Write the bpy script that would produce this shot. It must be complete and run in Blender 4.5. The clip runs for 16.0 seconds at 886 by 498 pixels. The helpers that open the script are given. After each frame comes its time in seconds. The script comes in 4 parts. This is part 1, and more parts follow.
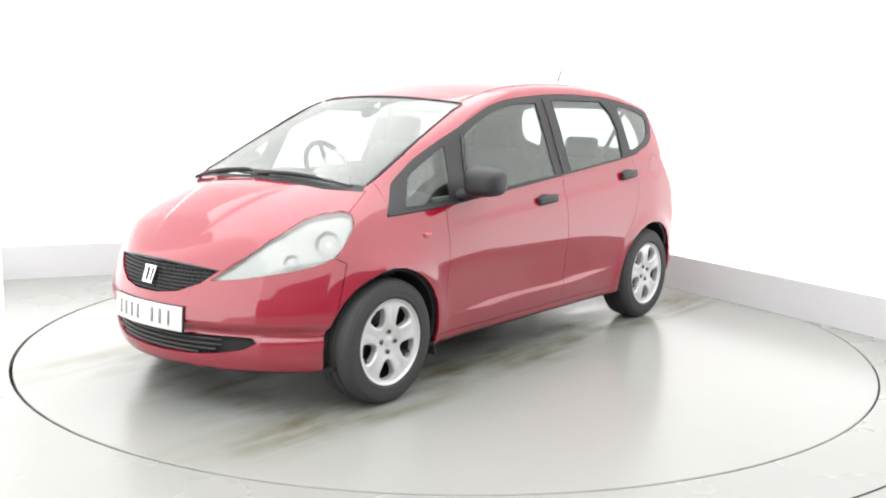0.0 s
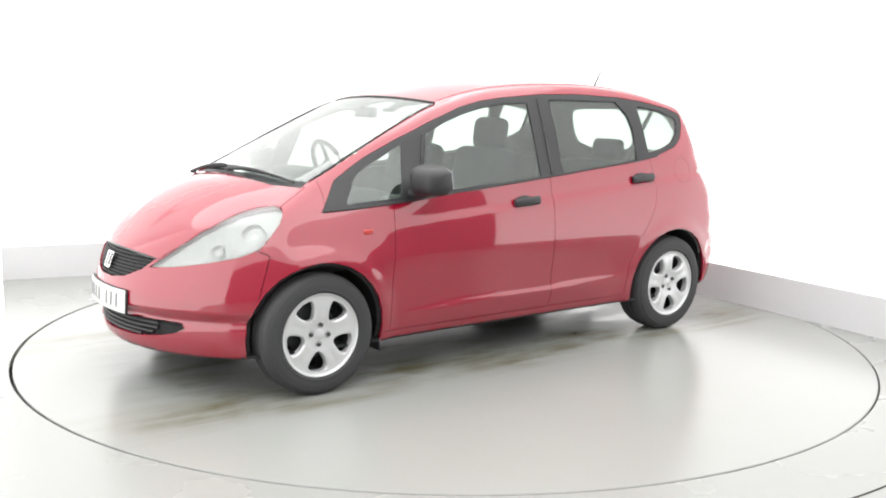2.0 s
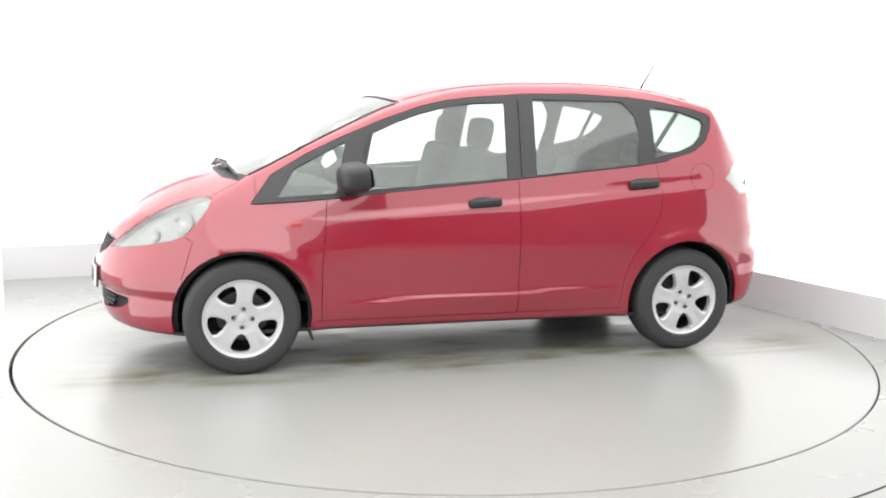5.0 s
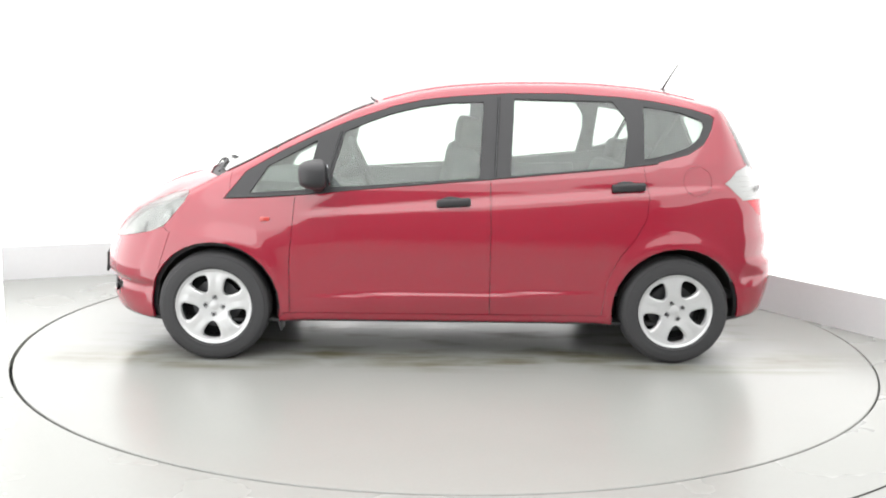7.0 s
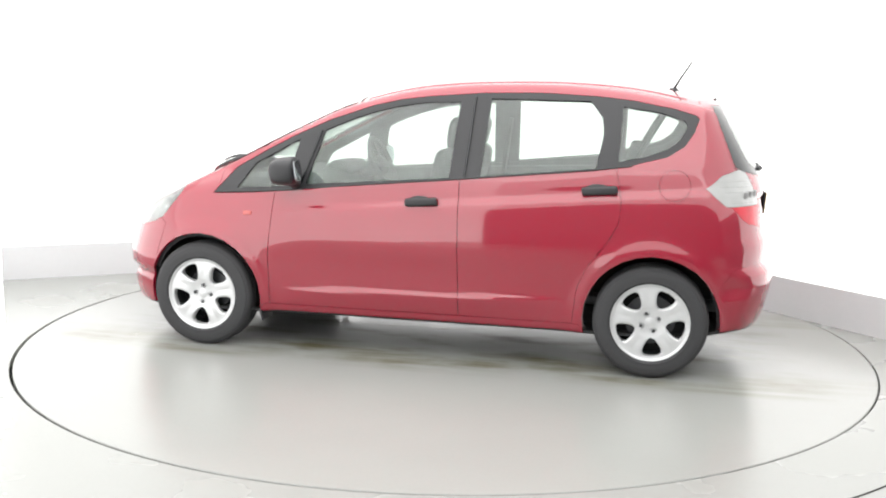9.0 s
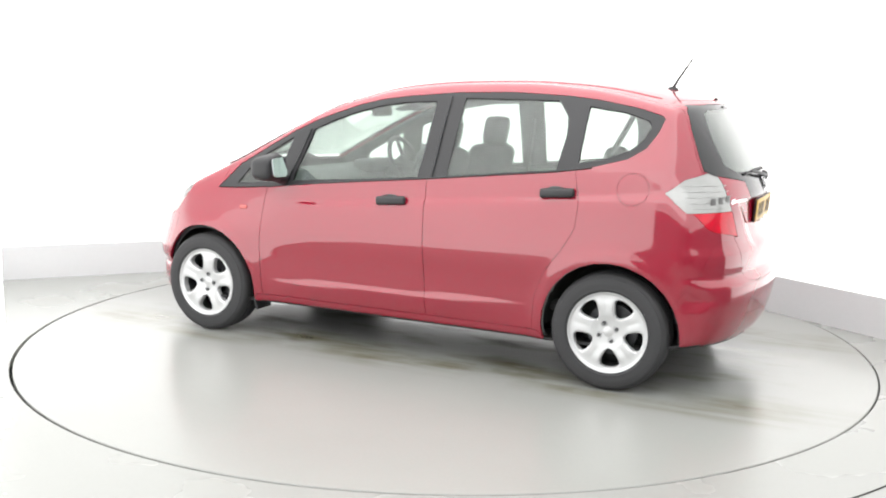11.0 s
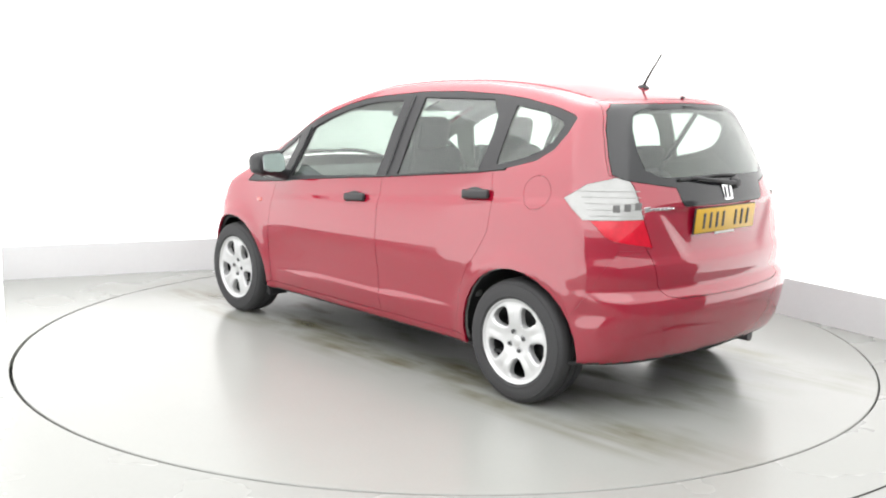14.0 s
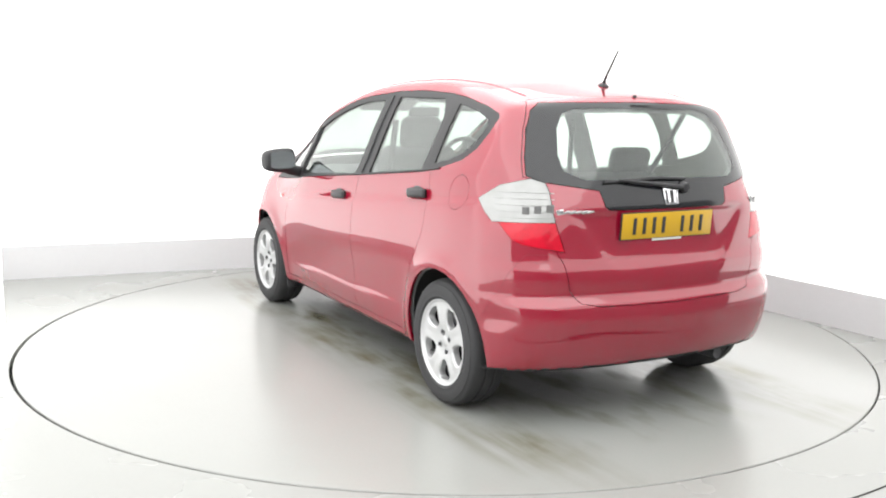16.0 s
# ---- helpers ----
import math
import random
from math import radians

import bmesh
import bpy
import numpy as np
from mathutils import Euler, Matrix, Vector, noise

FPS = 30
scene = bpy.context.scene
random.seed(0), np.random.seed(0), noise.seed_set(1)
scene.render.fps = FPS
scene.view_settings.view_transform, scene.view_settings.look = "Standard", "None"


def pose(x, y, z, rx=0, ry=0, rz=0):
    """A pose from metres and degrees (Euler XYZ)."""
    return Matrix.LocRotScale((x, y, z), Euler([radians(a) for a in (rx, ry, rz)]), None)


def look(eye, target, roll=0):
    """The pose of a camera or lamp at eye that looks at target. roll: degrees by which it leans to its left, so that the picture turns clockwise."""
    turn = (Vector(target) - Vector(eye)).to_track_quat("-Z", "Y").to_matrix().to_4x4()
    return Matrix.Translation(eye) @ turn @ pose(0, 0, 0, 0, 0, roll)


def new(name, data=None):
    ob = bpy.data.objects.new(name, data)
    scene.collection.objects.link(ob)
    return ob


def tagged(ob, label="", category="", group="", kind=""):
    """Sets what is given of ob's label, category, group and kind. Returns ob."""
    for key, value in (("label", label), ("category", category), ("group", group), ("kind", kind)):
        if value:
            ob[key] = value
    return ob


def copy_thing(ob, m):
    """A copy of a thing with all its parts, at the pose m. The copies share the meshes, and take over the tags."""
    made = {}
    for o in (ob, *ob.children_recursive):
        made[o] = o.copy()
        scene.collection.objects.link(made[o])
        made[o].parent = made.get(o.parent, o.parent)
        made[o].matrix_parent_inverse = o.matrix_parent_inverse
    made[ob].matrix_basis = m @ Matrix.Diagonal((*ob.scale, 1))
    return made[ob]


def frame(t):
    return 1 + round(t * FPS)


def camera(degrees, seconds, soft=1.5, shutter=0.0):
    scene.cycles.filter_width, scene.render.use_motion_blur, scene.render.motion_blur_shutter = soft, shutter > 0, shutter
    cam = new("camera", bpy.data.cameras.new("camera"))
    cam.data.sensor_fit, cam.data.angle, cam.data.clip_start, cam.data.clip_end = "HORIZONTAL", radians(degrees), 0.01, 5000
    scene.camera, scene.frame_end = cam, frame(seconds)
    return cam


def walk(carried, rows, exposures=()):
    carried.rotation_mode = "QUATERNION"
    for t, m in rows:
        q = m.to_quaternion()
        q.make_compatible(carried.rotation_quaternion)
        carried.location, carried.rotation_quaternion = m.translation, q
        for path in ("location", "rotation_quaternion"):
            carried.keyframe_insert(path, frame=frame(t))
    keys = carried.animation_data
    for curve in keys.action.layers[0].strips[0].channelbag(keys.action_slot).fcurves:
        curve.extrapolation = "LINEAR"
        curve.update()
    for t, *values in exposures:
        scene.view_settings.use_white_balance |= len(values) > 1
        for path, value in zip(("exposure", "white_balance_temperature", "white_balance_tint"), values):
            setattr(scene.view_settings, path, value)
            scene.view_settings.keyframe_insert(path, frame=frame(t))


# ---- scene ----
EXPO = 0.14
GLOWS = (1.15, 2.85, 2.05)
# ---------------- camera and its stand ----------------
cam = camera(50.7, 16.0, soft=2.0)
EYE = Vector((0.0, -5.654, 1.410))
PITCH, YAW, ROLL = radians(9.035), radians(0.252), 1.06
AIM = EYE + Vector((-math.sin(YAW) * math.cos(PITCH), math.cos(YAW) * math.cos(PITCH), -math.sin(PITCH)))
walk(cam, [(0.0, look(EYE, AIM, ROLL)), (16.0, look(EYE, AIM, ROLL))], exposures=[(0.0, EXPO), (16.0, EXPO)])

# ---------------- light: a studio of back-lit white walls and ceiling ----------------
world = bpy.data.worlds.new("studio_world")
world.use_nodes = True
world.node_tree.nodes["Background"].inputs[0].default_value = (1, 1, 1, 1)
world.node_tree.nodes["Background"].inputs[1].default_value = 0.3
scene.world = world


# ---------------- materials ----------------
def material(name, colour, rough=0.5, metal=0.0, grain=0.0, scale=40.0, bump=0.0, coat=0.0, spec=0.5, mottled=0.0, mscale=3.0):
    m = bpy.data.materials.new(name)
    m.use_nodes = True
    n, l = m.node_tree.nodes, m.node_tree.links
    b = n["Principled BSDF"]
    b.inputs["Roughness"].default_value = rough
    b.inputs["Metallic"].default_value = metal
    b.inputs["Specular IOR Level"].default_value = spec
    b.inputs["Coat Weight"].default_value = coat
    b.inputs["Coat Roughness"].default_value = 0.04
    b.inputs["Coat IOR"].default_value = 1.6
    b.inputs["Base Color"].default_value = (*colour, 1)
    tc = n.new("ShaderNodeTexCoord")
    fine = n.new("ShaderNodeTexNoise")
    fine.inputs["Scale"].default_value, fine.inputs["Detail"].default_value = scale, 6
    l.new(tc.outputs["Object"], fine.inputs["Vector"])
    if grain or mottled:
        broad = n.new("ShaderNodeTexNoise")
        broad.inputs["Scale"].default_value, broad.inputs["Detail"].default_value = mscale, 4
        l.new(tc.outputs["Object"], broad.inputs["Vector"])
        add = n.new("ShaderNodeMath")
        add.operation = "MULTIPLY_ADD"
        l.new(fine.outputs[0], add.inputs[0])
        add.inputs[1].default_value = grain
        mul = n.new("ShaderNodeMath")
        mul.operation = "MULTIPLY_ADD"
        l.new(broad.outputs[0], mul.inputs[0])
        mul.inputs[1].default_value, mul.inputs[2].default_value = mottled, 1 - 0.5 * (grain + mottled)
        l.new(mul.outputs[0], add.inputs[2])
        mix = n.new("ShaderNodeVectorMath")
        mix.operation = "SCALE"
        mix.inputs[0].default_value = colour
        l.new(add.outputs[0], mix.inputs["Scale"])
        l.new(mix.outputs[0], b.inputs["Base Color"])
        ro = n.new("ShaderNodeMath")
        ro.operation = "MULTIPLY_ADD"
        l.new(broad.outputs[0], ro.inputs[0])
        ro.inputs[1].default_value, ro.inputs[2].default_value = 0.25 * rough, 0.875 * rough
        l.new(ro.outputs[0], b.inputs["Roughness"])
    if bump:
        bp = n.new("ShaderNodeBump")
        bp.inputs["Strength"].default_value, bp.inputs["Distance"].default_value = bump, 0.002
        l.new(fine.outputs[0], bp.inputs["Height"])
        l.new(bp.outputs[0], b.inputs["Normal"])
    return m


def glass(name, tint, base=0.06, rough=0.0):
    """A thin pane: clear or tinted, with a gloss that grows at grazing angles."""
    m = bpy.data.materials.new(name)
    m.use_nodes = True
    n, l = m.node_tree.nodes, m.node_tree.links
    n.remove(n["Principled BSDF"])
    clear, gloss = n.new("ShaderNodeBsdfTransparent"), n.new("ShaderNodeBsdfGlossy")
    face, power, gain, mix = n.new("ShaderNodeLayerWeight"), n.new("ShaderNodeMath"), n.new("ShaderNodeMath"), n.new("ShaderNodeMixShader")
    clear.inputs["Color"].default_value = (*tint, 1)
    gloss.inputs["Roughness"].default_value = rough
    face.inputs["Blend"].default_value = 0.5
    power.operation, gain.operation = "POWER", "MULTIPLY_ADD"
    power.inputs[1].default_value = 4.0
    gain.inputs[1].default_value, gain.inputs[2].default_value = 0.9, base
    l.new(face.outputs["Facing"], power.inputs[0])
    l.new(power.outputs[0], gain.inputs[0])
    l.new(gain.outputs[0], mix.inputs[0])
    l.new(clear.outputs[0], mix.inputs[1])
    l.new(gloss.outputs[0], mix.inputs[2])
    l.new(mix.outputs[0], n["Material Output"].inputs["Surface"])
    return m


def glow(name, colour, strength, low=0.0):
    """A back-lit sheet; low: extra glow added towards its foot to shape the reflections."""
    m = bpy.data.materials.new(name)
    m.use_nodes = True
    n, l = m.node_tree.nodes, m.node_tree.links
    b = n["Principled BSDF"]
    b.inputs["Base Color"].default_value = (0.30, 0.30, 0.30, 1)
    b.inputs["Roughness"].default_value = 0.7
    tc = n.new("ShaderNodeTexCoord")
    no = n.new("ShaderNodeTexNoise")
    no.inputs["Scale"].default_value = 0.6
    l.new(tc.outputs["Object"], no.inputs["Vector"])
    mu = n.new("ShaderNodeMath")
    mu.operation = "MULTIPLY_ADD"
    l.new(no.outputs[0], mu.inputs[0])
    mu.inputs[1].default_value, mu.inputs[2].default_value = 0.2 * strength, 0.9 * strength
    b.inputs["Emission Color"].default_value = (*colour, 1)
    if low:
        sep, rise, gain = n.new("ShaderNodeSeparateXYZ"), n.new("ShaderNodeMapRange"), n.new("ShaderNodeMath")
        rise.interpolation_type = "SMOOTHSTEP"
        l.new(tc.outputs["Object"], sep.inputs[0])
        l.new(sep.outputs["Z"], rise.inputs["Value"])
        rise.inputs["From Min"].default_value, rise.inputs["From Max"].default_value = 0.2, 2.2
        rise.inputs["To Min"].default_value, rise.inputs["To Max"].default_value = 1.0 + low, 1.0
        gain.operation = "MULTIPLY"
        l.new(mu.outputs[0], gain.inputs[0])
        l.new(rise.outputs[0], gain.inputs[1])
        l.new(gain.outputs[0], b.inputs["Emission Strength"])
    else:
        l.new(mu.outputs[0], b.inputs["Emission Strength"])
    return m


PAINT = material("red_paint", (0.235, 0.0035, 0.019), 0.45, 0.0, coat=1.0, grain=0.06, scale=900, mottled=0.05, spec=0.03)
PAINT.node_tree.nodes["Principled BSDF"].inputs["Coat IOR"].default_value = 1.82
BLACK = material("black_plastic", (0.015, 0.015, 0.017), 0.5, grain=0.3, scale=300, bump=0.15, mottled=0.2)
GLOSSBLACK = material("black_gloss", (0.012, 0.013, 0.015), 0.12, grain=0.1, mottled=0.1)
RUBBER = material("tyre_rubber", (0.030, 0.030, 0.032), 0.75, grain=0.4, scale=120, bump=0.3, mottled=0.3)
ALLOY = material("silver_alloy", (0.52, 0.525, 0.53), 0.36, 0.35, coat=0.3, grain=0.08, scale=200, mottled=0.10)
DARKMETAL = material("dark_metal", (0.09, 0.09, 0.095), 0.5, 0.8, grain=0.3, mottled=0.2)
MIRRORGLASS = material("mirror_glass", (0.34, 0.35, 0.37), 0.03, 1.0)
# plate ink lightened: the glare on the front plate is put into its colour
WASHEDINK = material("washed_out_ink", (0.16, 0.16, 0.17), 0.5)
CHROME = material("chrome", (0.85, 0.85, 0.87), 0.1, 1.0)
FABRIC = material("seat_cloth", (0.032, 0.034, 0.038), 0.9, grain=0.5, scale=220, bump=0.4, mottled=0.25, mscale=9)
LININGGREY = material("grey_lining", (0.15, 0.155, 0.152), 0.8, grain=0.2, scale=200, bump=0.2, mottled=0.1)
DASHMAT = material("dark_dashboard", (0.05, 0.05, 0.055), 0.65, grain=0.3, scale=350, bump=0.3, mottled=0.15)
PLATEWHITE = material("white_plate", (0.55, 0.55, 0.54), 0.35, grain=0.04, mottled=0.06)
PLATEYELLOW = material("yellow_plate", (0.50, 0.30, 0.012), 0.35, grain=0.04, mottled=0.06)
INK = material("plate_ink", (0.02, 0.02, 0.022), 0.5)
LINER = material("dark_liner", (0.015, 0.015, 0.016), 0.9, grain=0.3, mottled=0.2)
LAMPSILVER = material("lamp_reflector", (0.25, 0.255, 0.25), 0.22, 0.8, grain=0.10, mottled=0.5, mscale=18)
LAMPCELL = material("lamp_cell", (0.13, 0.13, 0.13), 0.3, grain=0.5, scale=120, mottled=0.3, mscale=30)
REDLENS = material("red_lens", (0.44, 0.003, 0.018), 0.15, coat=0.4, grain=0.4, scale=60, mottled=0.6, mscale=16, spec=0.2)
WHITELENS = material("pale_lens", (0.25, 0.255, 0.25), 0.12, coat=1.0, grain=0.15, scale=160, mottled=0.35, mscale=14)
AMBER = material("amber_lens", (0.42, 0.035, 0.03), 0.2, coat=1.0, grain=0.1)
PANE = glass("window_glass", (0.84, 0.89, 0.86), 0.068)
LENS = glass("lamp_glass", (0.96, 0.97, 0.965), 0.07)
FLOORMAT = material("floor_paint", (0.258, 0.263, 0.251), 0.27, grain=0.05, scale=60, mottled=0.08, mscale=1.3, spec=0.30)
DISCMAT = material("turntable_paint", (0.262, 0.267, 0.255), 0.24, grain=0.05, scale=60, mottled=0.12, mscale=1.1, spec=0.34)
SEAM = material("dark_gap", (0.02, 0.02, 0.018), 0.9, grain=0.5, scale=20, mottled=0.5)
DADO = material("grey_dado", (0.56, 0.56, 0.57), 0.4, grain=0.05, scale=30, mottled=0.10, mscale=1.0)
SHUTTER = material("dark_shutter", (0.19, 0.19, 0.195), 0.6, grain=0.1, scale=30, mottled=0.15, mscale=1.0)
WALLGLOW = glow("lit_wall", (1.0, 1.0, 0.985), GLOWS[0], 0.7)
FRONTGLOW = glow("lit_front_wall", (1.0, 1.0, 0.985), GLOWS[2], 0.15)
CEILGLOW = glow("lit_ceiling", (1.0, 1.0, 0.99), GLOWS[1])


def stain(m):
    """Dried tyre tracks along the car's two wheel lines, and darker, smoother blots within its outline."""
    n, l = m.node_tree.nodes, m.node_tree.links
    b = n["Principled BSDF"]
    tc = n.new("ShaderNodeTexCoord")
    sep = n.new("ShaderNodeSeparateXYZ")
    l.new(tc.outputs["Object"], sep.inputs[0])

    def op(kind, a, c, clamp=False):
        q = n.new("ShaderNodeMath")
        q.operation, q.use_clamp = kind, clamp
        for i, v in enumerate((a, c)):
            if isinstance(v, (int, float)):
                q.inputs[i].default_value = v
            else:
                l.new(v, q.inputs[i])
        return q.outputs[0]

    def noise_at(scale, sx, sy, detail=5):
        mp = n.new("ShaderNodeMapping")
        mp.inputs["Scale"].default_value = (sx, sy, 1)
        t = n.new("ShaderNodeTexNoise")
        t.inputs["Scale"].default_value, t.inputs["Detail"].default_value = scale, detail
        l.new(tc.outputs["Object"], mp.inputs[0])
        l.new(mp.outputs[0], t.inputs["Vector"])
        return t.outputs[0]
    y = op("ADD", sep.outputs["Y"], 0.107)
    side = op("ABSOLUTE", op("SUBTRACT", op("ABSOLUTE", y, 0), 0.77), 0)
    track = op("MULTIPLY", op("SUBTRACT", 1.0, op("DIVIDE", side, 0.27)), 1.7, True)
    reach = op("SUBTRACT", 2.6, op("ABSOLUTE", sep.outputs["X"], 0), True)
    streak = op("MULTIPLY", op("SUBTRACT", noise_at(6, 0.22, 1.7, 7), 0.30), 3.2, True)
    patch = op("MULTIPLY", op("SUBTRACT", noise_at(1.7, 1, 1), 0.36), 4.0, True)
    dirt = op("MULTIPLY", op("MULTIPLY", op("MULTIPLY", track, reach), streak), op("MULTIPLY", patch, 1.0))
    # darker, smoother blots, kept to the car's outline
    outline_x = op("MULTIPLY", op("SUBTRACT", 2.1, op("ABSOLUTE", sep.outputs["X"], 0)), 3.0, True)
    outline_y = op("MULTIPLY", op("SUBTRACT", 1.0, op("ABSOLUTE", y, 0)), 4.0, True)
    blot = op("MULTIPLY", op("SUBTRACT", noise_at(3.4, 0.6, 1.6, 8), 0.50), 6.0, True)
    dark_blots = op("MULTIPLY", op("MULTIPLY", outline_x, outline_y), blot)
    old = b.inputs["Base Color"].links[0].from_socket
    mix = n.new("ShaderNodeMix")
    mix.data_type = "RGBA"
    l.new(op("ADD", dirt, op("MULTIPLY", dark_blots, 0.55), True), mix.inputs[0])
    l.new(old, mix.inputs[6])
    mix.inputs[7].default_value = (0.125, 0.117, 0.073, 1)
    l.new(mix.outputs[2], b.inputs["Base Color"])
    rough = b.inputs["Roughness"].links[0].from_socket
    l.new(op("SUBTRACT", rough, op("MULTIPLY", dark_blots, 0.15)), b.inputs["Roughness"])


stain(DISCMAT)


# ---------------- builders ----------------
def mesh_from(name, verts, faces):
    me = bpy.data.meshes.new(name)
    me.from_pydata([tuple(v) for v in verts], [], [tuple(f) for f in faces])
    me.update()
    return me


def part(name, bm, mat, parent, label="", smooth=35):
    """Links a bmesh as one mesh object under a thing or part."""
    me = bpy.data.meshes.new(name)
    if isinstance(bm, bmesh.types.BMesh):
        bmesh.ops.recalc_face_normals(bm, faces=bm.faces)
        bm.to_mesh(me)
        bm.free()
    else:
        me = bm
    me.materials.clear()
    me.materials.append(mat)
    if smooth:
        me.polygons.foreach_set("use_smooth", [True] * len(me.polygons))
        me.set_sharp_from_angle(angle=radians(smooth))
    ob = new(name, me)
    if parent is not None:
        ob.parent = parent
    if label:
        ob["label"] = label
    return ob


def box(size, at=(0, 0, 0), bevel=0.0, rot=None, seg=2, taper=None):
    bm = bmesh.new()
    bmesh.ops.create_cube(bm, size=1)
    for v in bm.verts:
        if taper and v.co.z > 0:
            v.co.x *= taper[0]
            v.co.y *= taper[1]
        v.co = Vector((v.co.x * size[0], v.co.y * size[1], v.co.z * size[2]))
    if bevel:
        bmesh.ops.bevel(bm, geom=list(bm.edges), offset=bevel, segments=seg, affect="EDGES", profile=0.5)
    m = Matrix.Translation(at) @ (rot or Matrix.Identity(4))
    bmesh.ops.transform(bm, matrix=m, verts=bm.verts)
    return bm


def merge(*bms):
    out = bmesh.new()
    for b in bms:
        me = bpy.data.meshes.new("tmp")
        b.to_mesh(me)
        b.free()
        out.from_mesh(me)
        bpy.data.meshes.remove(me)
    return out


def lathe(profile, seg=64, axis="y"):
    """Turns (radius, along) points about the axis."""
    bm = bmesh.new()
    rings = []
    for r, h in profile:
        ring = []
        for i in range(seg):
            a = 2 * math.pi * i / seg
            p = (r * math.cos(a), h, r * math.sin(a)) if axis == "y" else (r * math.cos(a), r * math.sin(a), h)
            ring.append(bm.verts.new(p))
        rings.append(ring)
    for a, b in zip(rings, rings[1:]):
        for i in range(seg):
            j = (i + 1) % seg
            bm.faces.new((a[i], a[j], b[j], b[i]))
    return bm


def tube(points, radius, seg=8, radius2=None):
    bm = bmesh.new()
    pts = [Vector(p) for p in points]
    rings = []
    for i, p in enumerate(pts):
        d = (pts[min(i + 1, len(pts) - 1)] - pts[max(i - 1, 0)]).normalized()
        side = d.cross(Vector((0, 0, 1)) if abs(d.z) < 0.9 else Vector((0, 1, 0))).normalized()
        up = side.cross(d)
        k = i / max(1, len(pts) - 1)
        r = radius + ((radius2 if radius2 is not None else radius) - radius) * k
        rings.append([bm.verts.new(p + r * (math.cos(2 * math.pi * j / seg) * side + math.sin(2 * math.pi * j / seg) * up)) for j in range(seg)])
    for a, b in zip(rings, rings[1:]):
        for j in range(seg):
            bm.faces.new((a[j], a[(j + 1) % seg], b[(j + 1) % seg], b[j]))
    bm.faces.new(rings[0][::-1])
    bm.faces.new(rings[-1])
    return bm


def prism(outline, depth, plane="xz", at=0.0, bevel=0.0):
    """A flat outline given thickness. plane: the two axes of the outline; at: where the third axis starts."""
    bm = bmesh.new()

    def put(u, v, w):
        return {"xz": (u, w, v), "yz": (w, u, v), "xy": (u, v, w)}[plane]
    a = [bm.verts.new(put(u, v, at)) for u, v in outline]
    f = bm.faces.new(a)
    r = bmesh.ops.extrude_face_region(bm, geom=[f])
    off = Vector(put(0, 0, depth))
    for v in r["geom"]:
        if isinstance(v, bmesh.types.BMVert):
            v.co += off
    if bevel:
        bmesh.ops.bevel(bm, geom=list(bm.edges), offset=bevel, segments=2, affect="EDGES", profile=0.5)
    return bm


# ---------------- studio ----------------
DISC_R = 2.446
ROOM_H = 3.6
# plan of the walls, counter-clockwise, with a wide rounded corner behind the car
WALLS = [(2.95, -7.2), (2.95, -0.36), (2.73, 0.0), (2.35, 0.62), (1.81, 1.50), (1.30, 2.26)]
for i in range(1, 8):
    k = i / 8
    WALLS.append(((1 - k) ** 2 * 1.30 + 2 * k * (1 - k) * 0.80 + k * k * -0.10, (1 - k) ** 2 * 2.26 + 2 * k * (1 - k) * 3.05 + k * k * 2.72))
WALLS += [(-0.10, 2.72), (-1.83, 1.99), (-2.67, 1.63), (-3.50, 1.26), (-3.50, -0.87), (-2.32, -0.87), (-2.32, -7.2)]


def offset_plan(plan, d):
    out = []
    n = len(plan)
    for i in range(n):
        a, b, c = (Vector(plan[(i + k) % n]) for k in (-1, 0, 1))
        n1, n2 = Vector(((b - a).y, -(b - a).x)).normalized(), Vector(((c - b).y, -(c - b).x)).normalized()
        m = (n1 + n2).normalized()
        out.append(b + m * d / max(0.4, m.dot(n1)))
    return out


def wall_band(name, first, last, z0, z1, proud, mat, label):
    """A stretch of wall between two corners of the plan, 12 cm thick."""
    inner, outer = offset_plan(WALLS, -proud), offset_plan(WALLS, 0.12)
    inner, outer = inner[first:last + 1], outer[first:last + 1]
    n = len(inner)
    verts = [(p.x, p.y, z) for ring in (inner, outer) for z in (z0, z1) for p in ring]
    faces = [(0, n, 3 * n, 2 * n), (n - 1, 3 * n - 1, 4 * n - 1, 2 * n - 1)]
    for i in range(n - 1):
        j = i + 1
        faces += [(i, j, n + j, n + i), (2 * n + j, 2 * n + i, 3 * n + i, 3 * n + j), (n + i, n + j, 3 * n + j, 3 * n + i), (j, i, 2 * n + i, 2 * n + j)]
    ob = new(name, mesh_from(name, verts, faces))
    ob.data.materials.append(mat)
    return tagged(ob, label, "wall", kind="structure")


CORNER = WALLS.index((-3.50, -0.87))
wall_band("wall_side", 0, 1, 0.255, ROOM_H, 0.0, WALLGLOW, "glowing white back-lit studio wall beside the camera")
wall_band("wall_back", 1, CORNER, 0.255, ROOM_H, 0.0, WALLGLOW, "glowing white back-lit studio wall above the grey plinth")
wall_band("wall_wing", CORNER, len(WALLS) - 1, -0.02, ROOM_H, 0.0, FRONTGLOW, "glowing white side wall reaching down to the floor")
wall_band("baseboard", 0, CORNER, -0.02, 0.255, 0.03, DADO, "pale grey painted plinth along the studio wall")
bm = box((0.05, 5.75, 1.5), (2.918, -4.295, 0.74))
tagged(part("wall_side_base", bm, SHUTTER, None, smooth=0), "plain dark unlit lower wall beside the camera", "wall", kind="structure")
bm = box((5.6, 0.10, 2.3), (0.3, -7.22, 1.13))
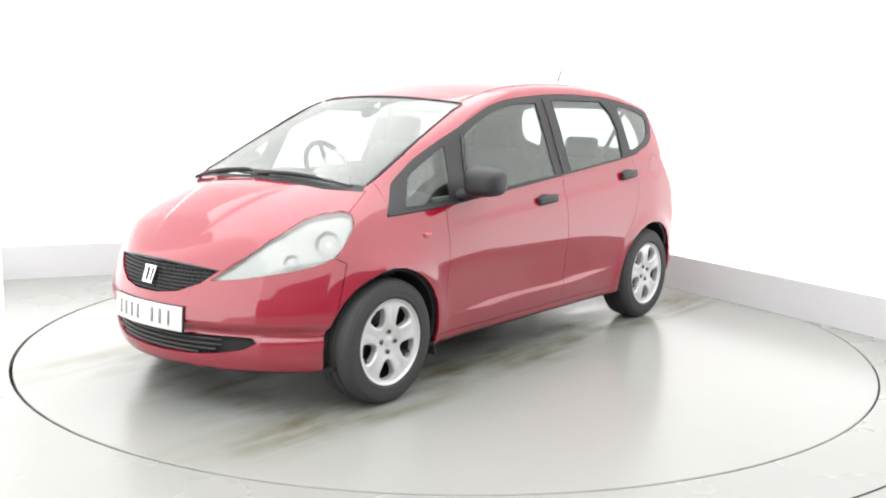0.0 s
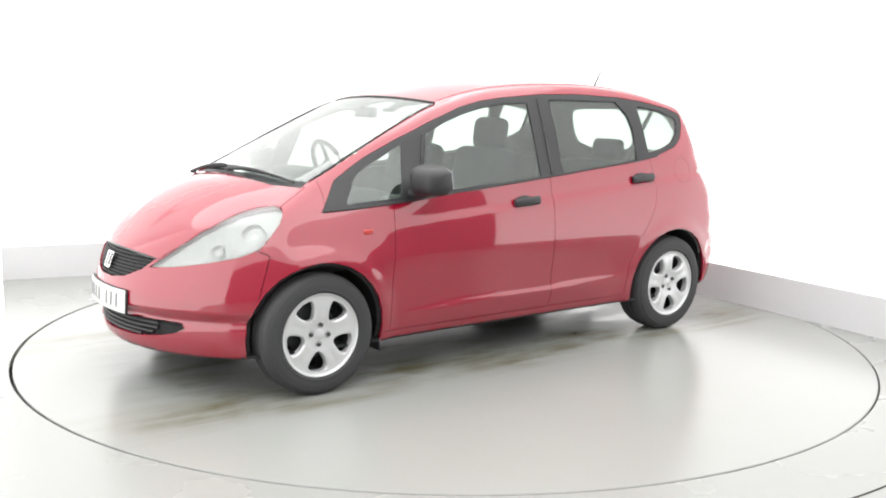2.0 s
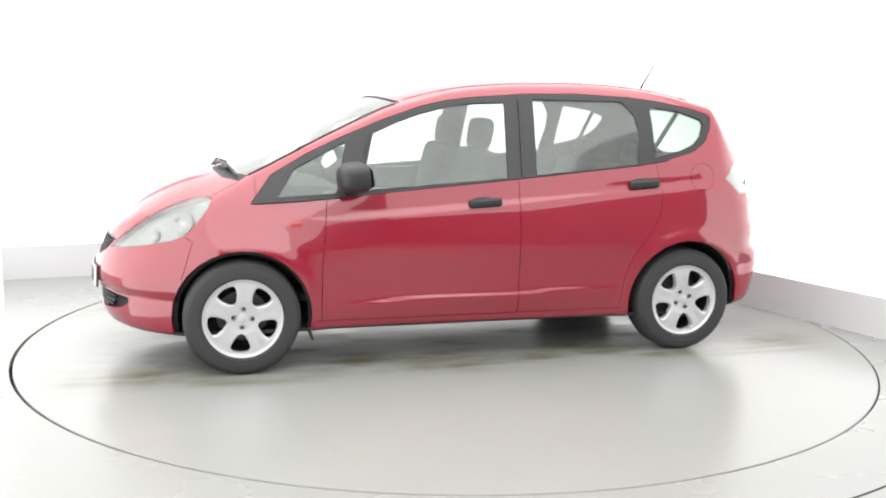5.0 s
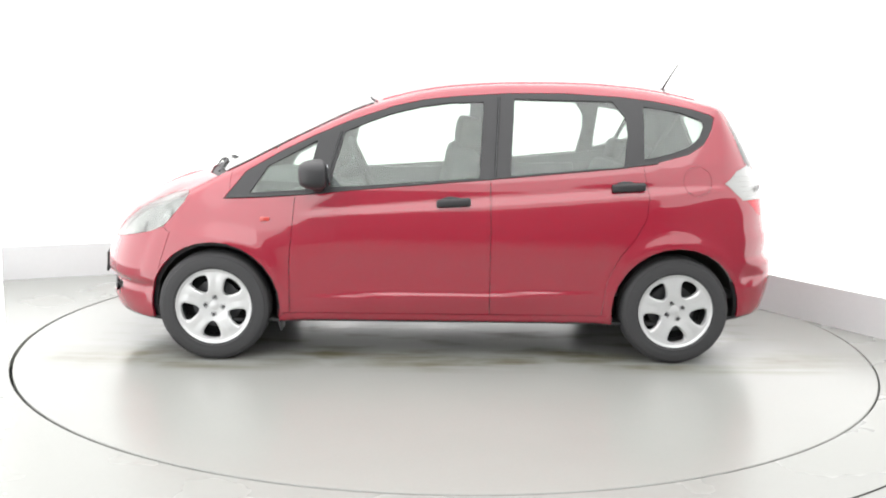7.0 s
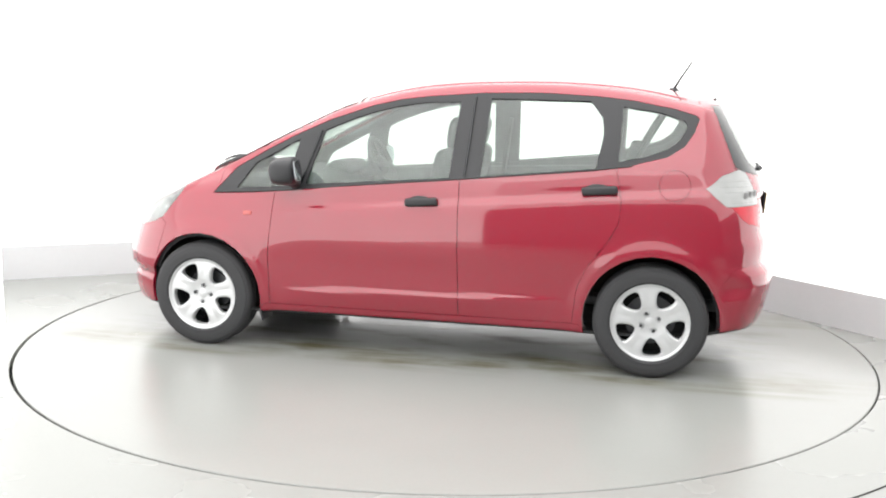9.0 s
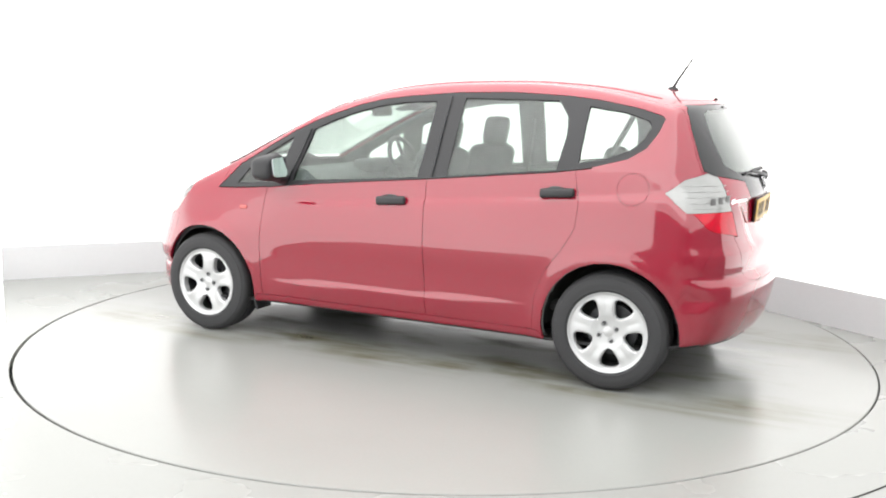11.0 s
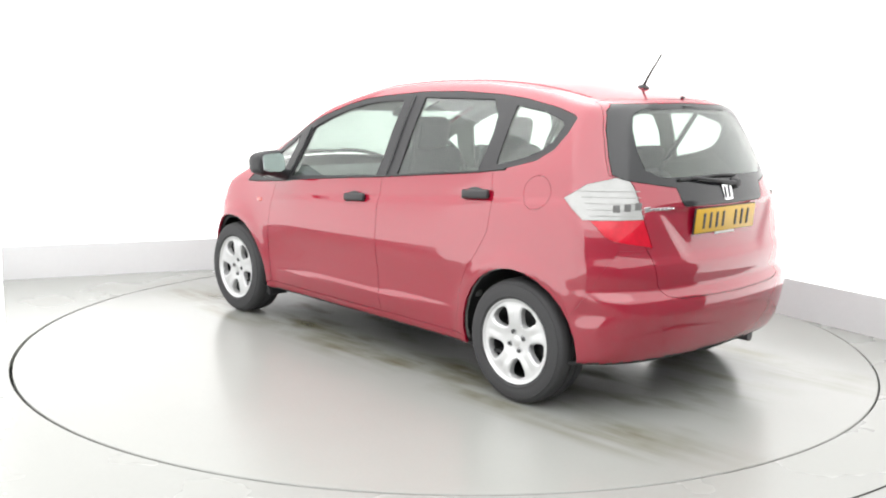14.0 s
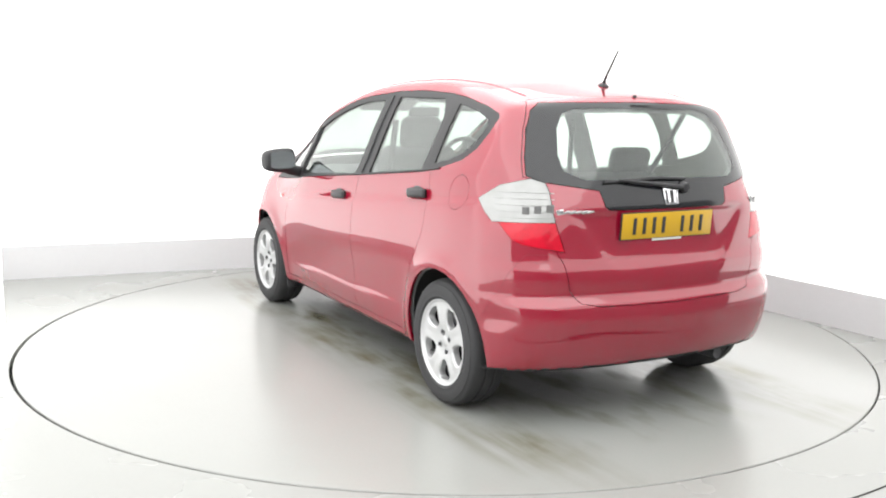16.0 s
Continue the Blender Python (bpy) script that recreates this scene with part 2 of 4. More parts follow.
tagged(part("wall_front_base", bm, SHUTTER, None, smooth=0), "plain dark unlit lower wall behind the camera", "wall", kind="structure")
bm = box((5.6, 0.12, ROOM_H), (0.3, -7.30, ROOM_H / 2 - 0.01))
tagged(part("wall_front", bm, WALLGLOW, None, smooth=0), "glowing white back-lit studio wall behind the camera", "wall", kind="structure")
xs, ys = [p[0] for p in WALLS], [p[1] for p in WALLS]
bm = box((max(xs) - min(xs) + 0.4, max(ys) - min(ys) + 0.4, 0.1), ((max(xs) + min(xs)) / 2, (max(ys) + min(ys)) / 2, ROOM_H + 0.05))
tagged(part("ceiling", bm, CEILGLOW, None, smooth=0), "glowing white back-lit studio ceiling", "ceiling", kind="structure")

# floor with a round opening for the turntable
bm = bmesh.new()
SEG = 192
inner = [bm.verts.new(((DISC_R + 0.0105) * math.cos(2 * math.pi * i / SEG) - 0.005, (DISC_R + 0.0105) * math.sin(2 * math.pi * i / SEG) - 0.005, 0)) for i in range(SEG)]
outer = []
for i in range(SEG):
    a = 2 * math.pi * i / SEG
    c, s = math.cos(a), math.sin(a)
    k = min(4.2 / abs(c) if abs(c) > 1e-6 else 99, (7.6 if s < 0 else 4.2) / abs(s) if abs(s) > 1e-6 else 99)
    outer.append(bm.verts.new((k * c, k * s, 0)))
low = [bm.verts.new((v.co.x, v.co.y, -0.06)) for v in inner]
for i in range(SEG):
    j = (i + 1) % SEG
    bm.faces.new((inner[i], outer[i], outer[j], inner[j]))
    bm.faces.new((inner[j], low[j], low[i], inner[i]))
tagged(part("floor", bm, FLOORMAT, None), "glossy pale grey painted studio floor", "floor", kind="structure")
bm = lathe([(DISC_R - 0.05, -0.05), (DISC_R + 0.05, -0.05), (DISC_R + 0.05, -0.07), (DISC_R - 0.05, -0.07)], 128, "z")
tagged(part("trim", bm, SEAM, None), "dark gap round the turntable in the floor", "gap", kind="structure")
bm = bmesh.new()
row = []
for i in range(25):
    a = radians(-66 + i)
    row.append([bm.verts.new((r * math.cos(a), r * math.sin(a), z)) for r, z in ((2.836, 0.0), (2.836, 0.003), (2.842, 0.003), (2.842, 0.0))])
for p, q in zip(row, row[1:]):
    for k in range(3):
        bm.faces.new((p[k], q[k], q[k + 1], p[k + 1]))
tagged(part("floor_joint", bm, SEAM, None), "thin dark curved joint in the pale floor", "joint", kind="structure")

# turntable disc
turntable = new("turntable")
bm = lathe([(0.0, 0.0), (0.6, 0.0), (1.2, 0.0), (1.8, 0.0), (DISC_R - 0.014, 0.0)], SEG, "z")
bmesh.ops.remove_doubles(bm, verts=bm.verts, dist=1e-5)
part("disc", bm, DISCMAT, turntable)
part("edge_lip", lathe([(DISC_R - 0.014, 0.0), (DISC_R - 0.004, 0.0), (DISC_R, -0.004), (DISC_R, -0.045)], SEG, "z"), DISCMAT, turntable, "rounded painted edge of the disc")
tagged(turntable, "round glossy pale grey turntable set in the floor", "turntable")

# ---------------- the car's outer skin ----------------
# x forward, y to its left, z up, origin on the ground between the axles
AXLE, HUB_Z, ARCH_R = 1.2475, 0.297, 0.350


def curve(*knots):
    """A smooth curve through (a, b) knots, as a function on arrays."""
    k = sorted(knots)
    xa, ya = np.array([p[0] for p in k], float), np.array([p[1] for p in k], float)
    h = np.diff(xa)
    d = np.diff(ya) / h
    m = np.zeros(len(xa))
    m[1:-1] = np.where(d[1:] * d[:-1] > 0, 2 * d[1:] * d[:-1] / np.where(np.abs(d[1:] + d[:-1]) < 1e-9, 1, d[1:] + d[:-1]), 0)
    m[0], m[-1] = d[0], d[-1]

    def f(x):
        x = np.asarray(x, float)
        i = np.clip(np.searchsorted(xa, x) - 1, 0, len(h) - 1)
        xc = np.clip(x, xa[0], xa[-1])
        t = (xc - xa[i]) / h[i]
        v = (1 + 2 * t) * (1 - t) ** 2 * ya[i] + t * (1 - t) ** 2 * h[i] * m[i] + t * t * (3 - 2 * t) * ya[i + 1] + t * t * (t - 1) * h[i] * m[i + 1]
        return v + np.where(x < xa[0], (x - xa[0]) * m[0], 0) + np.where(x > xa[-1], (x - xa[-1]) * m[-1], 0)
    return f


TOP = curve((2.10, 0.58), (1.95, 0.675), (1.84, 0.755), (1.74, 0.825), (1.60, 0.905), (1.45, 0.968), (1.27, 1.035), (1.14, 1.090), (0.95, 1.180), (0.75, 1.272),
            (0.62, 1.332), (0.46, 1.400), (0.30, 1.447), (0.13, 1.488), (-0.03, 1.512), (-0.35, 1.534), (-0.68, 1.539), (-1.01, 1.524), (-1.17, 1.506),
            (-1.34, 1.475), (-1.51, 1.440), (-1.62, 1.412), (-1.9, 1.34))
CROWN = curve((2.0, 0.05), (1.6, 0.075), (1.3, 0.055), (1.0, 0.042), (0.5, 0.036), (-0.5, 0.036), (-1.6, 0.055))
WIDTH = curve((2.05, 0.76), (1.6, 0.818), (1.25, 0.842), (0.8, 0.838), (0.0, 0.842), (-0.8, 0.843), (-1.25, 0.848), (-1.6, 0.825), (-1.9, 0.79))
IN_FRONT = curve((0.15, 0.07), (0.2, 0.05), (0.35, 0.02), (0.5, 0.0), (0.62, 0.006), (0.75, 0.045), (0.87, 0.095), (1.0, 0.185), (1.1, 0.26), (1.5, 0.56))
IN_DOOR = curve((0.15, 0.09), (0.2, 0.065), (0.3, 0.041), (0.5, 0.019), (0.60, 0.004), (0.65, 0.0), (0.8, 0.008), (0.92, 0.03), (0.98, 0.048), (1.1, 0.10), (1.25, 0.160), (1.4, 0.228), (1.52, 0.29))
IN_REAR = curve((0.15, 0.08), (0.2, 0.06), (0.3, 0.040), (0.5, 0.016), (0.60, 0.003), (0.65, 0.0), (0.85, 0.012), (0.98, 0.032), (1.08, 0.062), (1.25, 0.130), (1.4, 0.205), (1.52, 0.275))
NOSE = curve((0.12, 1.90), (0.2, 1.958), (0.3, 1.988), (0.38, 1.990), (0.42, 2.012), (0.475, 2.011), (0.52, 2.001), (0.57, 1.984), (0.63, 1.962), (0.70, 1.93), (0.78, 1.88), (0.9, 1.80), (1.1, 1.6))
TAIL = curve((0.15, -1.76), (0.22, -1.82), (0.32, -1.875), (0.42, -1.90), (0.5, -1.912), (0.555, -1.906), (0.60, -1.872), (0.66, -1.876), (0.695, -1.874), (0.75, -1.856), (0.83, -1.845), (0.95, -1.842), (1.02, -1.822),
             (1.12, -1.775), (1.25, -1.70), (1.38, -1.615), (1.44, -1.575), (1.6, -1.47))


def smax(vals, k):
    v = np.stack(vals)
    m = v.max(0)
    return m + k * np.log(np.exp((v - m) / k).sum(0))


def bumpline(d, w):
    return np.exp(-(d / w) ** 2)


def skin(x, y, z):
    """Below zero inside the body."""
    ay = np.abs(y)
    kf = np.clip((x - 0.5) / 0.8, 0, 1)
    kf = kf * kf * (3 - 2 * kf)
    kr = np.clip((-x - 0.2) / 0.8, 0, 1)
    inset = IN_DOOR(z) * (1 - kf) * (1 - kr) + IN_FRONT(z) * kf + IN_REAR(z) * kr * (1 - kf)
    w = WIDTH(x) - inset
    # flared wheel arch lips
    for ax in (AXLE, -AXLE):
        r = np.hypot(x - ax, z - HUB_Z)
        w = w + 0.014 * bumpline(np.maximum(r - 0.365, 0), 0.05)
    # crease through the door handles, rising to the tail
    line = 0.842 - 0.078 * (x - 0.3)
    fade = np.clip((0.95 - x) / 0.4, 0, 1) * np.clip((x + 1.75) / 0.3, 0, 1)
    w = w - 0.013 * fade / (1 + np.exp(-(z - line) / 0.008)) * np.clip(1 - (z - line) / 0.12, 0, 1)
    # scooped step low on the doors
    low = 0.368 - 0.02 * (x - 0.3)
    fade = np.clip((0.80 - x) / 0.3, 0, 1) * np.clip((x + 0.85) / 0.4, 0, 1)
    w = w + 0.015 * fade * np.clip((low + 0.010 - z) / 0.020, 0, 1) * np.clip(1 - (low - z) / 0.12, 0, 1)
    # the flank turns in sharply at the tail's corner, along a line leaning forward at its foot
    fold = np.clip(-1.60 - 0.48 * (z - 0.53) - x, 0, 0.2)
    w = w - 0.22 * fold * np.clip((z - 0.44) / 0.05, 0, 1) * np.clip((0.80 - z) / 0.06, 0, 1)
    # hollow across the front bumper, under its projecting upper edge
    hollow = 1 / (1 + np.exp(np.clip((z - 0.412) / 0.003, -40, 40))) / (1 + np.exp(np.clip(-(z - 0.362) / 0.006, -40, 40)))
    w = w - 0.016 * hollow * np.clip((x - 1.58) / 0.08, 0, 1)
    side = ay - w
    # the roof arches across, and the bonnet has a raised middle between two creases
    arched = (0.012 + 0.008 * np.clip((x + 0.6) / 0.6, 0, 1)) * np.clip(1 - (ay / 0.55) ** 2, 0, 1) * np.clip((0.95 - x) / 0.45, 0, 1)
    crease = 0.253 - 0.28 * (x - 1.506)
    arched = arched + 0.010 / (1 + np.exp(np.clip((ay - crease) / 0.007, -40, 40))) * np.clip((x - 1.36) / 0.12, 0, 1) * np.clip((1.84 - x) / 0.12, 0, 1)
    arched = arched + 0.020 * np.clip(1 - (ay / 0.6) ** 2, 0, 1) * np.clip((x - 1.22) / 0.3, 0, 1) * np.clip((1.95 - x) / 0.2, 0, 1)
    top = (z - TOP(x) - arched + CROWN(x) * (ay / 0.6) ** 2.2) * 0.9
    front = (x - NOSE(z) + 0.020 * hollow * np.clip((ay - 0.20) / 0.06, 0, 1) + 0.20 * (ay / 0.6) ** 2 + 0.14 * (ay / 0.8) ** 7) * 0.9
    # rear: rounded in plan, with a hollow for the number plate
    tail = TAIL(z) + 0.065 * (ay / 0.6) ** 2 + 0.11 * (ay / 0.8) ** 9
    tail = tail + 0.015 / (1 + np.exp((ay - 0.29 - 0.8 * (z - 0.69)) / 0.016)) / (1 + np.exp((z - 0.945) / 0.008)) / (1 + np.exp(-(z - 0.725) / 0.012))
    # above the lamps the tail is rounder in plan
    high = np.clip((z - 0.80) / 0.28, 0, 1)
    tail = tail + 0.075 * high * high * (3 - 2 * high) * (ay / 0.68) ** 4
    rear = (tail - x) * 0.95
    under = 0.205 + 0.055 * np.clip((-x - 1.4) / 0.25, 0, 1) - 0.005 * np.clip((x - 1.4) / 0.25, 0, 1) - z
    roof = smax([side, top], 0.016)
    return smax([roof, front, rear, under], 0.012)


def skin_normal(p):
    e = 0.004
    g = np.stack([skin(p[:, 0] + e * a, p[:, 1] + e * b, p[:, 2] + e * c) - skin(p[:, 0] - e * a, p[:, 1] - e * b, p[:, 2] - e * c)
                  for a, b, c in ((1, 0, 0), (0, 1, 0), (0, 0, 1))], 1)
    return g / np.linalg.norm(g, axis=1, keepdims=True)


def skin_mesh():
    """The left half of the skin: a box grid drawn in along rays until it meets the skin."""
    gx = np.linspace(-2.1, 2.2, 181)
    gy = np.linspace(0, 0.95, 40)
    gz = np.linspace(0.10, 1.65, 74)
    index, pts, faces = {}, [], []

    def vid(p):
        key = tuple(round(c, 4) for c in p)
        if key not in index:
            index[key] = len(pts)
            pts.append(p)
        return index[key]

    def sheet(a, b, put, flip):
        for i in range(len(a) - 1):
            for j in range(len(b) - 1):
                q = [vid(put(a[i], b[j])), vid(put(a[i + 1], b[j])), vid(put(a[i + 1], b[j + 1])), vid(put(a[i], b[j + 1]))]
                faces.append(q[::-1] if flip else q)
    sheet(gx, gz, lambda u, v: (u, gy[-1], v), True)
    sheet(gx, gy, lambda u, v: (u, v, gz[-1]), False)
    sheet(gx, gy, lambda u, v: (u, v, gz[0]), True)
    sheet(gy, gz, lambda u, v: (gx[-1], u, v), False)
    sheet(gy, gz, lambda u, v: (gx[0], u, v), True)
    B = np.array(pts)
    A = np.stack([np.clip(B[:, 0] * 0.92, -1.45, 1.35), B[:, 1] * 0.30, np.clip(B[:, 2], 0.45, 0.85)], 1)
    A[:, 2] = np.where(A[:, 0] > 0.9, np.clip(B[:, 2], 0.40, 0.62), A[:, 2])
    lo, hi = np.zeros(len(B)), np.ones(len(B)) * 1.15
    for _ in range(34):
        mid = (lo + hi) / 2
        P = A + (B - A) * mid[:, None]
        inside = skin(P[:, 0], P[:, 1], P[:, 2]) < 0
        lo, hi = np.where(inside, mid, lo), np.where(inside, hi, mid)
    P = A + (B - A) * lo[:, None]
    P[B[:, 1] < 1e-6, 1] = 0
    bm = bmesh.new()
    vs = [bm.verts.new(p) for p in P]
    for f in faces:
        bm.faces.new([vs[i] for i in f])
    return bm


# the lines along which the skin is divided: name, the two directions of its drawing, outline, where it applies
X, Y, Z = Vector((1, 0, 0)), Vector((0, 1, 0)), Vector((0, 0, 1))
Q = Vector((1, 1, 0)).normalized()


def arch(ax, r=ARCH_R, n=28):
    return [(ax + r * math.cos(2 * math.pi * i / n), HUB_Z + r * math.sin(2 * math.pi * i / n)) for i in range(n)]


SIDE = lambda c: c.y > 0.42
FRONT = lambda c: c.x > 1.2
REAR = lambda c: c.x < -1.3
REGIONS = [
    ("arch", X, Z, arch(AXLE), lambda c: c.y > 0.40),
    ("arch", X, Z, arch(-AXLE), lambda c: c.y > 0.40),
    ("quarter_glass", X, Z, [(1.06, 0.905), (0.765, 0.93), (0.705, 1.185), (0.97, 1.045)], SIDE),
    ("front_glass", X, Z, [(0.635, 0.945), (-0.165, 1.005), (-0.19, 1.405), (0.0, 1.397), (0.15, 1.375), (0.29, 1.34), (0.42, 1.295), (0.555, 1.235)], SIDE),
    ("rear_glass", X, Z, [(-0.335, 1.02), (-0.935, 1.075), (-0.965, 1.25), (-0.955, 1.34), (-0.89, 1.42), (-0.36, 1.425)], SIDE),
    ("tail_glass", X, Z, [(-1.05, 1.116), (-1.19, 1.148), (-1.29, 1.185), (-1.350, 1.235), (-1.382, 1.300), (-1.370, 1.328), (-1.25, 1.368), (-1.06, 1.395)], SIDE),
    ("frame", X, Z, [(1.20, 0.872), (0.97, 0.885), (0.70, 0.91), (0.28, 0.955), (-0.23, 1.0), (-0.63, 1.04), (-0.93, 1.07), (-1.12, 1.100), (-1.29, 1.145), (-1.375, 1.20),
                     (-1.422, 1.275), (-1.443, 1.340), (-1.425, 1.357), (-1.32, 1.388), (-1.10, 1.428), (-0.94, 1.445), (-0.63, 1.46), (-0.32, 1.455), (-0.02, 1.432), (0.14, 1.412), (0.29, 1.378),
                     (0.53, 1.295), (0.72, 1.213), (0.90, 1.125), (1.09, 1.015)], SIDE),
    ("headlight", X, Z, [(1.90, 0.612), (1.86, 0.655), (1.79, 0.722), (1.712, 0.785), (1.62, 0.836), (1.533, 0.874), (1.46, 0.896), (1.405, 0.908), (1.389, 0.899), (1.412, 0.85), (1.455, 0.795), (1.519, 0.722), (1.60, 0.686), (1.748, 0.648)],
     lambda c: c.y > 0.33 and c.x > 1.2),
    ("taillight_red", Q, Z, [(-0.60, 0.905), (-0.665, 0.835), (-0.71, 0.815), (-0.884, 0.785), (-0.840, 0.908)], lambda c: c.x < -1.35 and c.y > 0.3),
    ("taillight", Q, Z, [(-0.492, 0.995), (-0.59, 1.058), (-0.72, 1.088), (-0.783, 1.070), (-0.803, 1.035), (-0.840, 0.908), (-0.57, 0.905), (-0.525, 0.95)], lambda c: c.x < -1.35 and c.y > 0.3),
    ("grille", Y, Z, [(-0.1, 0.672), (0.10, 0.672), (0.30, 0.664), (0.375, 0.655), (0.31, 0.60), (0.20, 0.555), (0.08, 0.538), (-0.1, 0.538)], lambda c: c.x > 1.6),
    ("intake", Y, Z, [(-0.1, 0.366), (0.30, 0.368), (0.46, 0.369), (0.525, 0.367), (0.548, 0.347), (0.50, 0.318), (0.42, 0.298), (0.26, 0.277), (-0.1, 0.272)], lambda c: c.x > 1.5),
    ("windscreen", X, Y, [(1.30, -0.1), (1.295, 0.2), (1.265, 0.45), (1.205, 0.615), (1.15, 0.622), (0.80, 0.590), (0.42, 0.545), (0.395, 0.52), (0.43, 0.3), (0.45, -0.1)], lambda c: c.z > 0.95),
    ("cowl", X, Y, [(1.365, -0.1), (1.36, 0.2), (1.325, 0.46), (1.25, 0.635), (1.205, 0.615), (1.265, 0.45), (1.295, 0.2), (1.30, -0.1)], lambda c: c.z > 0.9),
    ("hood", X, Y, [(1.99, -0.1), (1.975, 0.2), (1.92, 0.345), (1.84, 0.42), (1.70, 0.575), (1.55, 0.67), (1.41, 0.70), (1.235, 0.645), (1.325, 0.46), (1.36, 0.2), (1.365, -0.1)], lambda c: c.z > 0.655),
    ("hatch_glass", Y, Z, [(-0.1, 1.085), (0.42, 1.085), (0.50, 1.12), (0.505, 1.19), (0.475, 1.30), (0.43, 1.365), (0.36, 1.385), (-0.1, 1.392)], lambda c: c.x < -1.4),
    ("hatch_frame", Y, Z, [(-0.1, 0.957), (0.33, 0.957), (0.35, 0.972), (0.365, 1.04), (0.60, 1.075), (0.645, 1.10), (0.635, 1.17), (0.60, 1.29), (0.555, 1.375), (0.50, 1.408), (-0.1, 1.418)], lambda c: c.x < -1.4),
    ("hatch", Y, Z, [(-0.1, 1.437), (0.52, 1.43), (0.568, 1.385), (0.612, 1.29), (0.647, 1.17), (0.657, 1.095), (0.612, 1.060), (0.598, 0.90), (0.575, 0.775), (0.555, 0.74), (0.53, 0.62), (0.49, 0.568), (0.40, 0.552), (-0.1, 0.545)], lambda c: c.x < -1.45),
    ("front_bumper", X, Z, [(1.46, 0.12), (1.545, 0.50), (1.485, 0.69), (1.9, 0.9), (2.3, 0.9), (2.3, 0.12)], FRONT),
    ("rear_bumper", X, Z, [(-1.45, 0.12), (-1.555, 0.46), (-1.66, 0.60), (-1.73, 0.775), (-2.2, 0.775), (-2.2, 0.12)], REAR),
    ("front_door", X, Z, [(0.845, 0.262), (0.845, 0.55), (0.83, 0.70), (0.815, 0.9), (0.80, 1.02), (-0.225, 1.12), (-0.225, 1.0), (-0.235, 0.262)], SIDE),
    ("rear_door", X, Z, [(-0.235, 0.262), (-0.225, 1.0), (-0.225, 1.12), (-1.03, 1.20), (-1.04, 1.09), (-1.075, 0.92), (-1.065, 0.80), (-1.01, 0.70), (-0.915, 0.575), (-0.865, 0.45), (-0.845, 0.262)], SIDE),
    ("fuel_flap", X, Z, [(-1.335 + 0.078 * math.cos(2 * math.pi * i / 20), 1.005 + 0.078 * math.sin(2 * math.pi * i / 20)) for i in range(20)], SIDE),
    ("sill", X, Z, [(1.0, 0.12), (0.88, 0.262), (-0.88, 0.262), (-1.0, 0.12)], SIDE),
    ("fender", X, Z, [(0.5, 0.12), (0.5, 0.95), (0.97, 0.885), (1.20, 0.872), (1.245, 0.97), (1.5, 0.95), (1.7, 0.8), (1.7, 0.12)], SIDE),
    ("fender", X, Z, [(1.17, 0.80), (1.17, 1.20), (1.8, 1.20), (1.8, 0.80)], SIDE),
    ("roof", X, Y, [(0.5, -0.1), (0.5, 0.50), (0.30, 0.50), (-1.4, 0.48), (-1.7, 0.46), (-1.7, -0.1)], lambda c: c.z > 1.35),
]


def divide(bm, U, V, poly, where):
    P = [Vector(p) for p in poly]
    u0, u1, v0, v1 = min(p.x for p in P) - 0.03, max(p.x for p in P) + 0.03, min(p.y for p in P) - 0.03, max(p.y for p in P) + 0.03
    near = []
    for f in bm.faces:
        c = f.calc_center_median()
        if where(c) and u0 < c.dot(U) < u1 and v0 < c.dot(V) < v1:
            near.append(f)
    for a, b in zip(P, P[1:] + P[:1]):
        n = U * (b - a).y - V * (b - a).x
        if n.length < 1e-9:
            continue
        n.normalize()
        d = (b - a).normalized()
        L = (b - a).length
        geom = set()
        hit = []
        for f in near:
            if not f.is_valid:
                continue
            s = [Vector((v.co.dot(U), v.co.dot(V))) - a for v in f.verts]
            along, across = [q.dot(d) for q in s], [d.x * q.y - d.y * q.x for q in s]
            if max(along) > -0.012 and min(along) < L + 0.012 and min(across) < -1e-6 and max(across) > 1e-6:
                hit.append(f)
        for f in hit:
            geom.add(f)
            geom.update(f.edges)
            geom.update(f.verts)
        if not geom:
            continue
        r = bmesh.ops.bisect_plane(bm, geom=list(geom), dist=1e-5, plane_co=U * a.x + V * a.y, plane_no=n)
        near = [f for f in near if f.is_valid] + [g for g in r["geom"] if isinstance(g, bmesh.types.BMFace)]
        near = list(set(near))


def inside_poly(u, v, poly):
    k = False
    for (a, b), (c, d) in zip(poly, poly[1:] + poly[:1]):
        if (b > v) != (d > v) and u < (c - a) * (v - b) / (d - b) + a:
            k = not k
    return k


SKIN = skin_mesh()
for _, U, V, poly, where in REGIONS:
    divide(SKIN, U, V, poly, where)
PATCH = {}
BOXES = [(n, U, V, p, w, min(q[0] for q in p), max(q[0] for q in p), min(q[1] for q in p), max(q[1] for q in p)) for n, U, V, p, w in REGIONS]
for f in SKIN.faces:
    c = f.calc_center_median()
    found = "underside" if c.z < 0.30 and f.normal.z < -0.6 else ""
    if not found:
        for n, U, V, poly, where, u0, u1, v0, v1 in BOXES:
            u, v = c.dot(U), c.dot(V)
            if u0 < u < u1 and v0 < v < v1 and where(c) and inside_poly(u, v, poly):
                found = n
                break
    if not found:
        found = "roof" if c.z > 1.40 and c.y < 0.5 else "quarter_panel" if c.x < 1.17 else "fender" if c.x < 1.6 else "front_bumper"
    PATCH.setdefault(found, []).append(f)


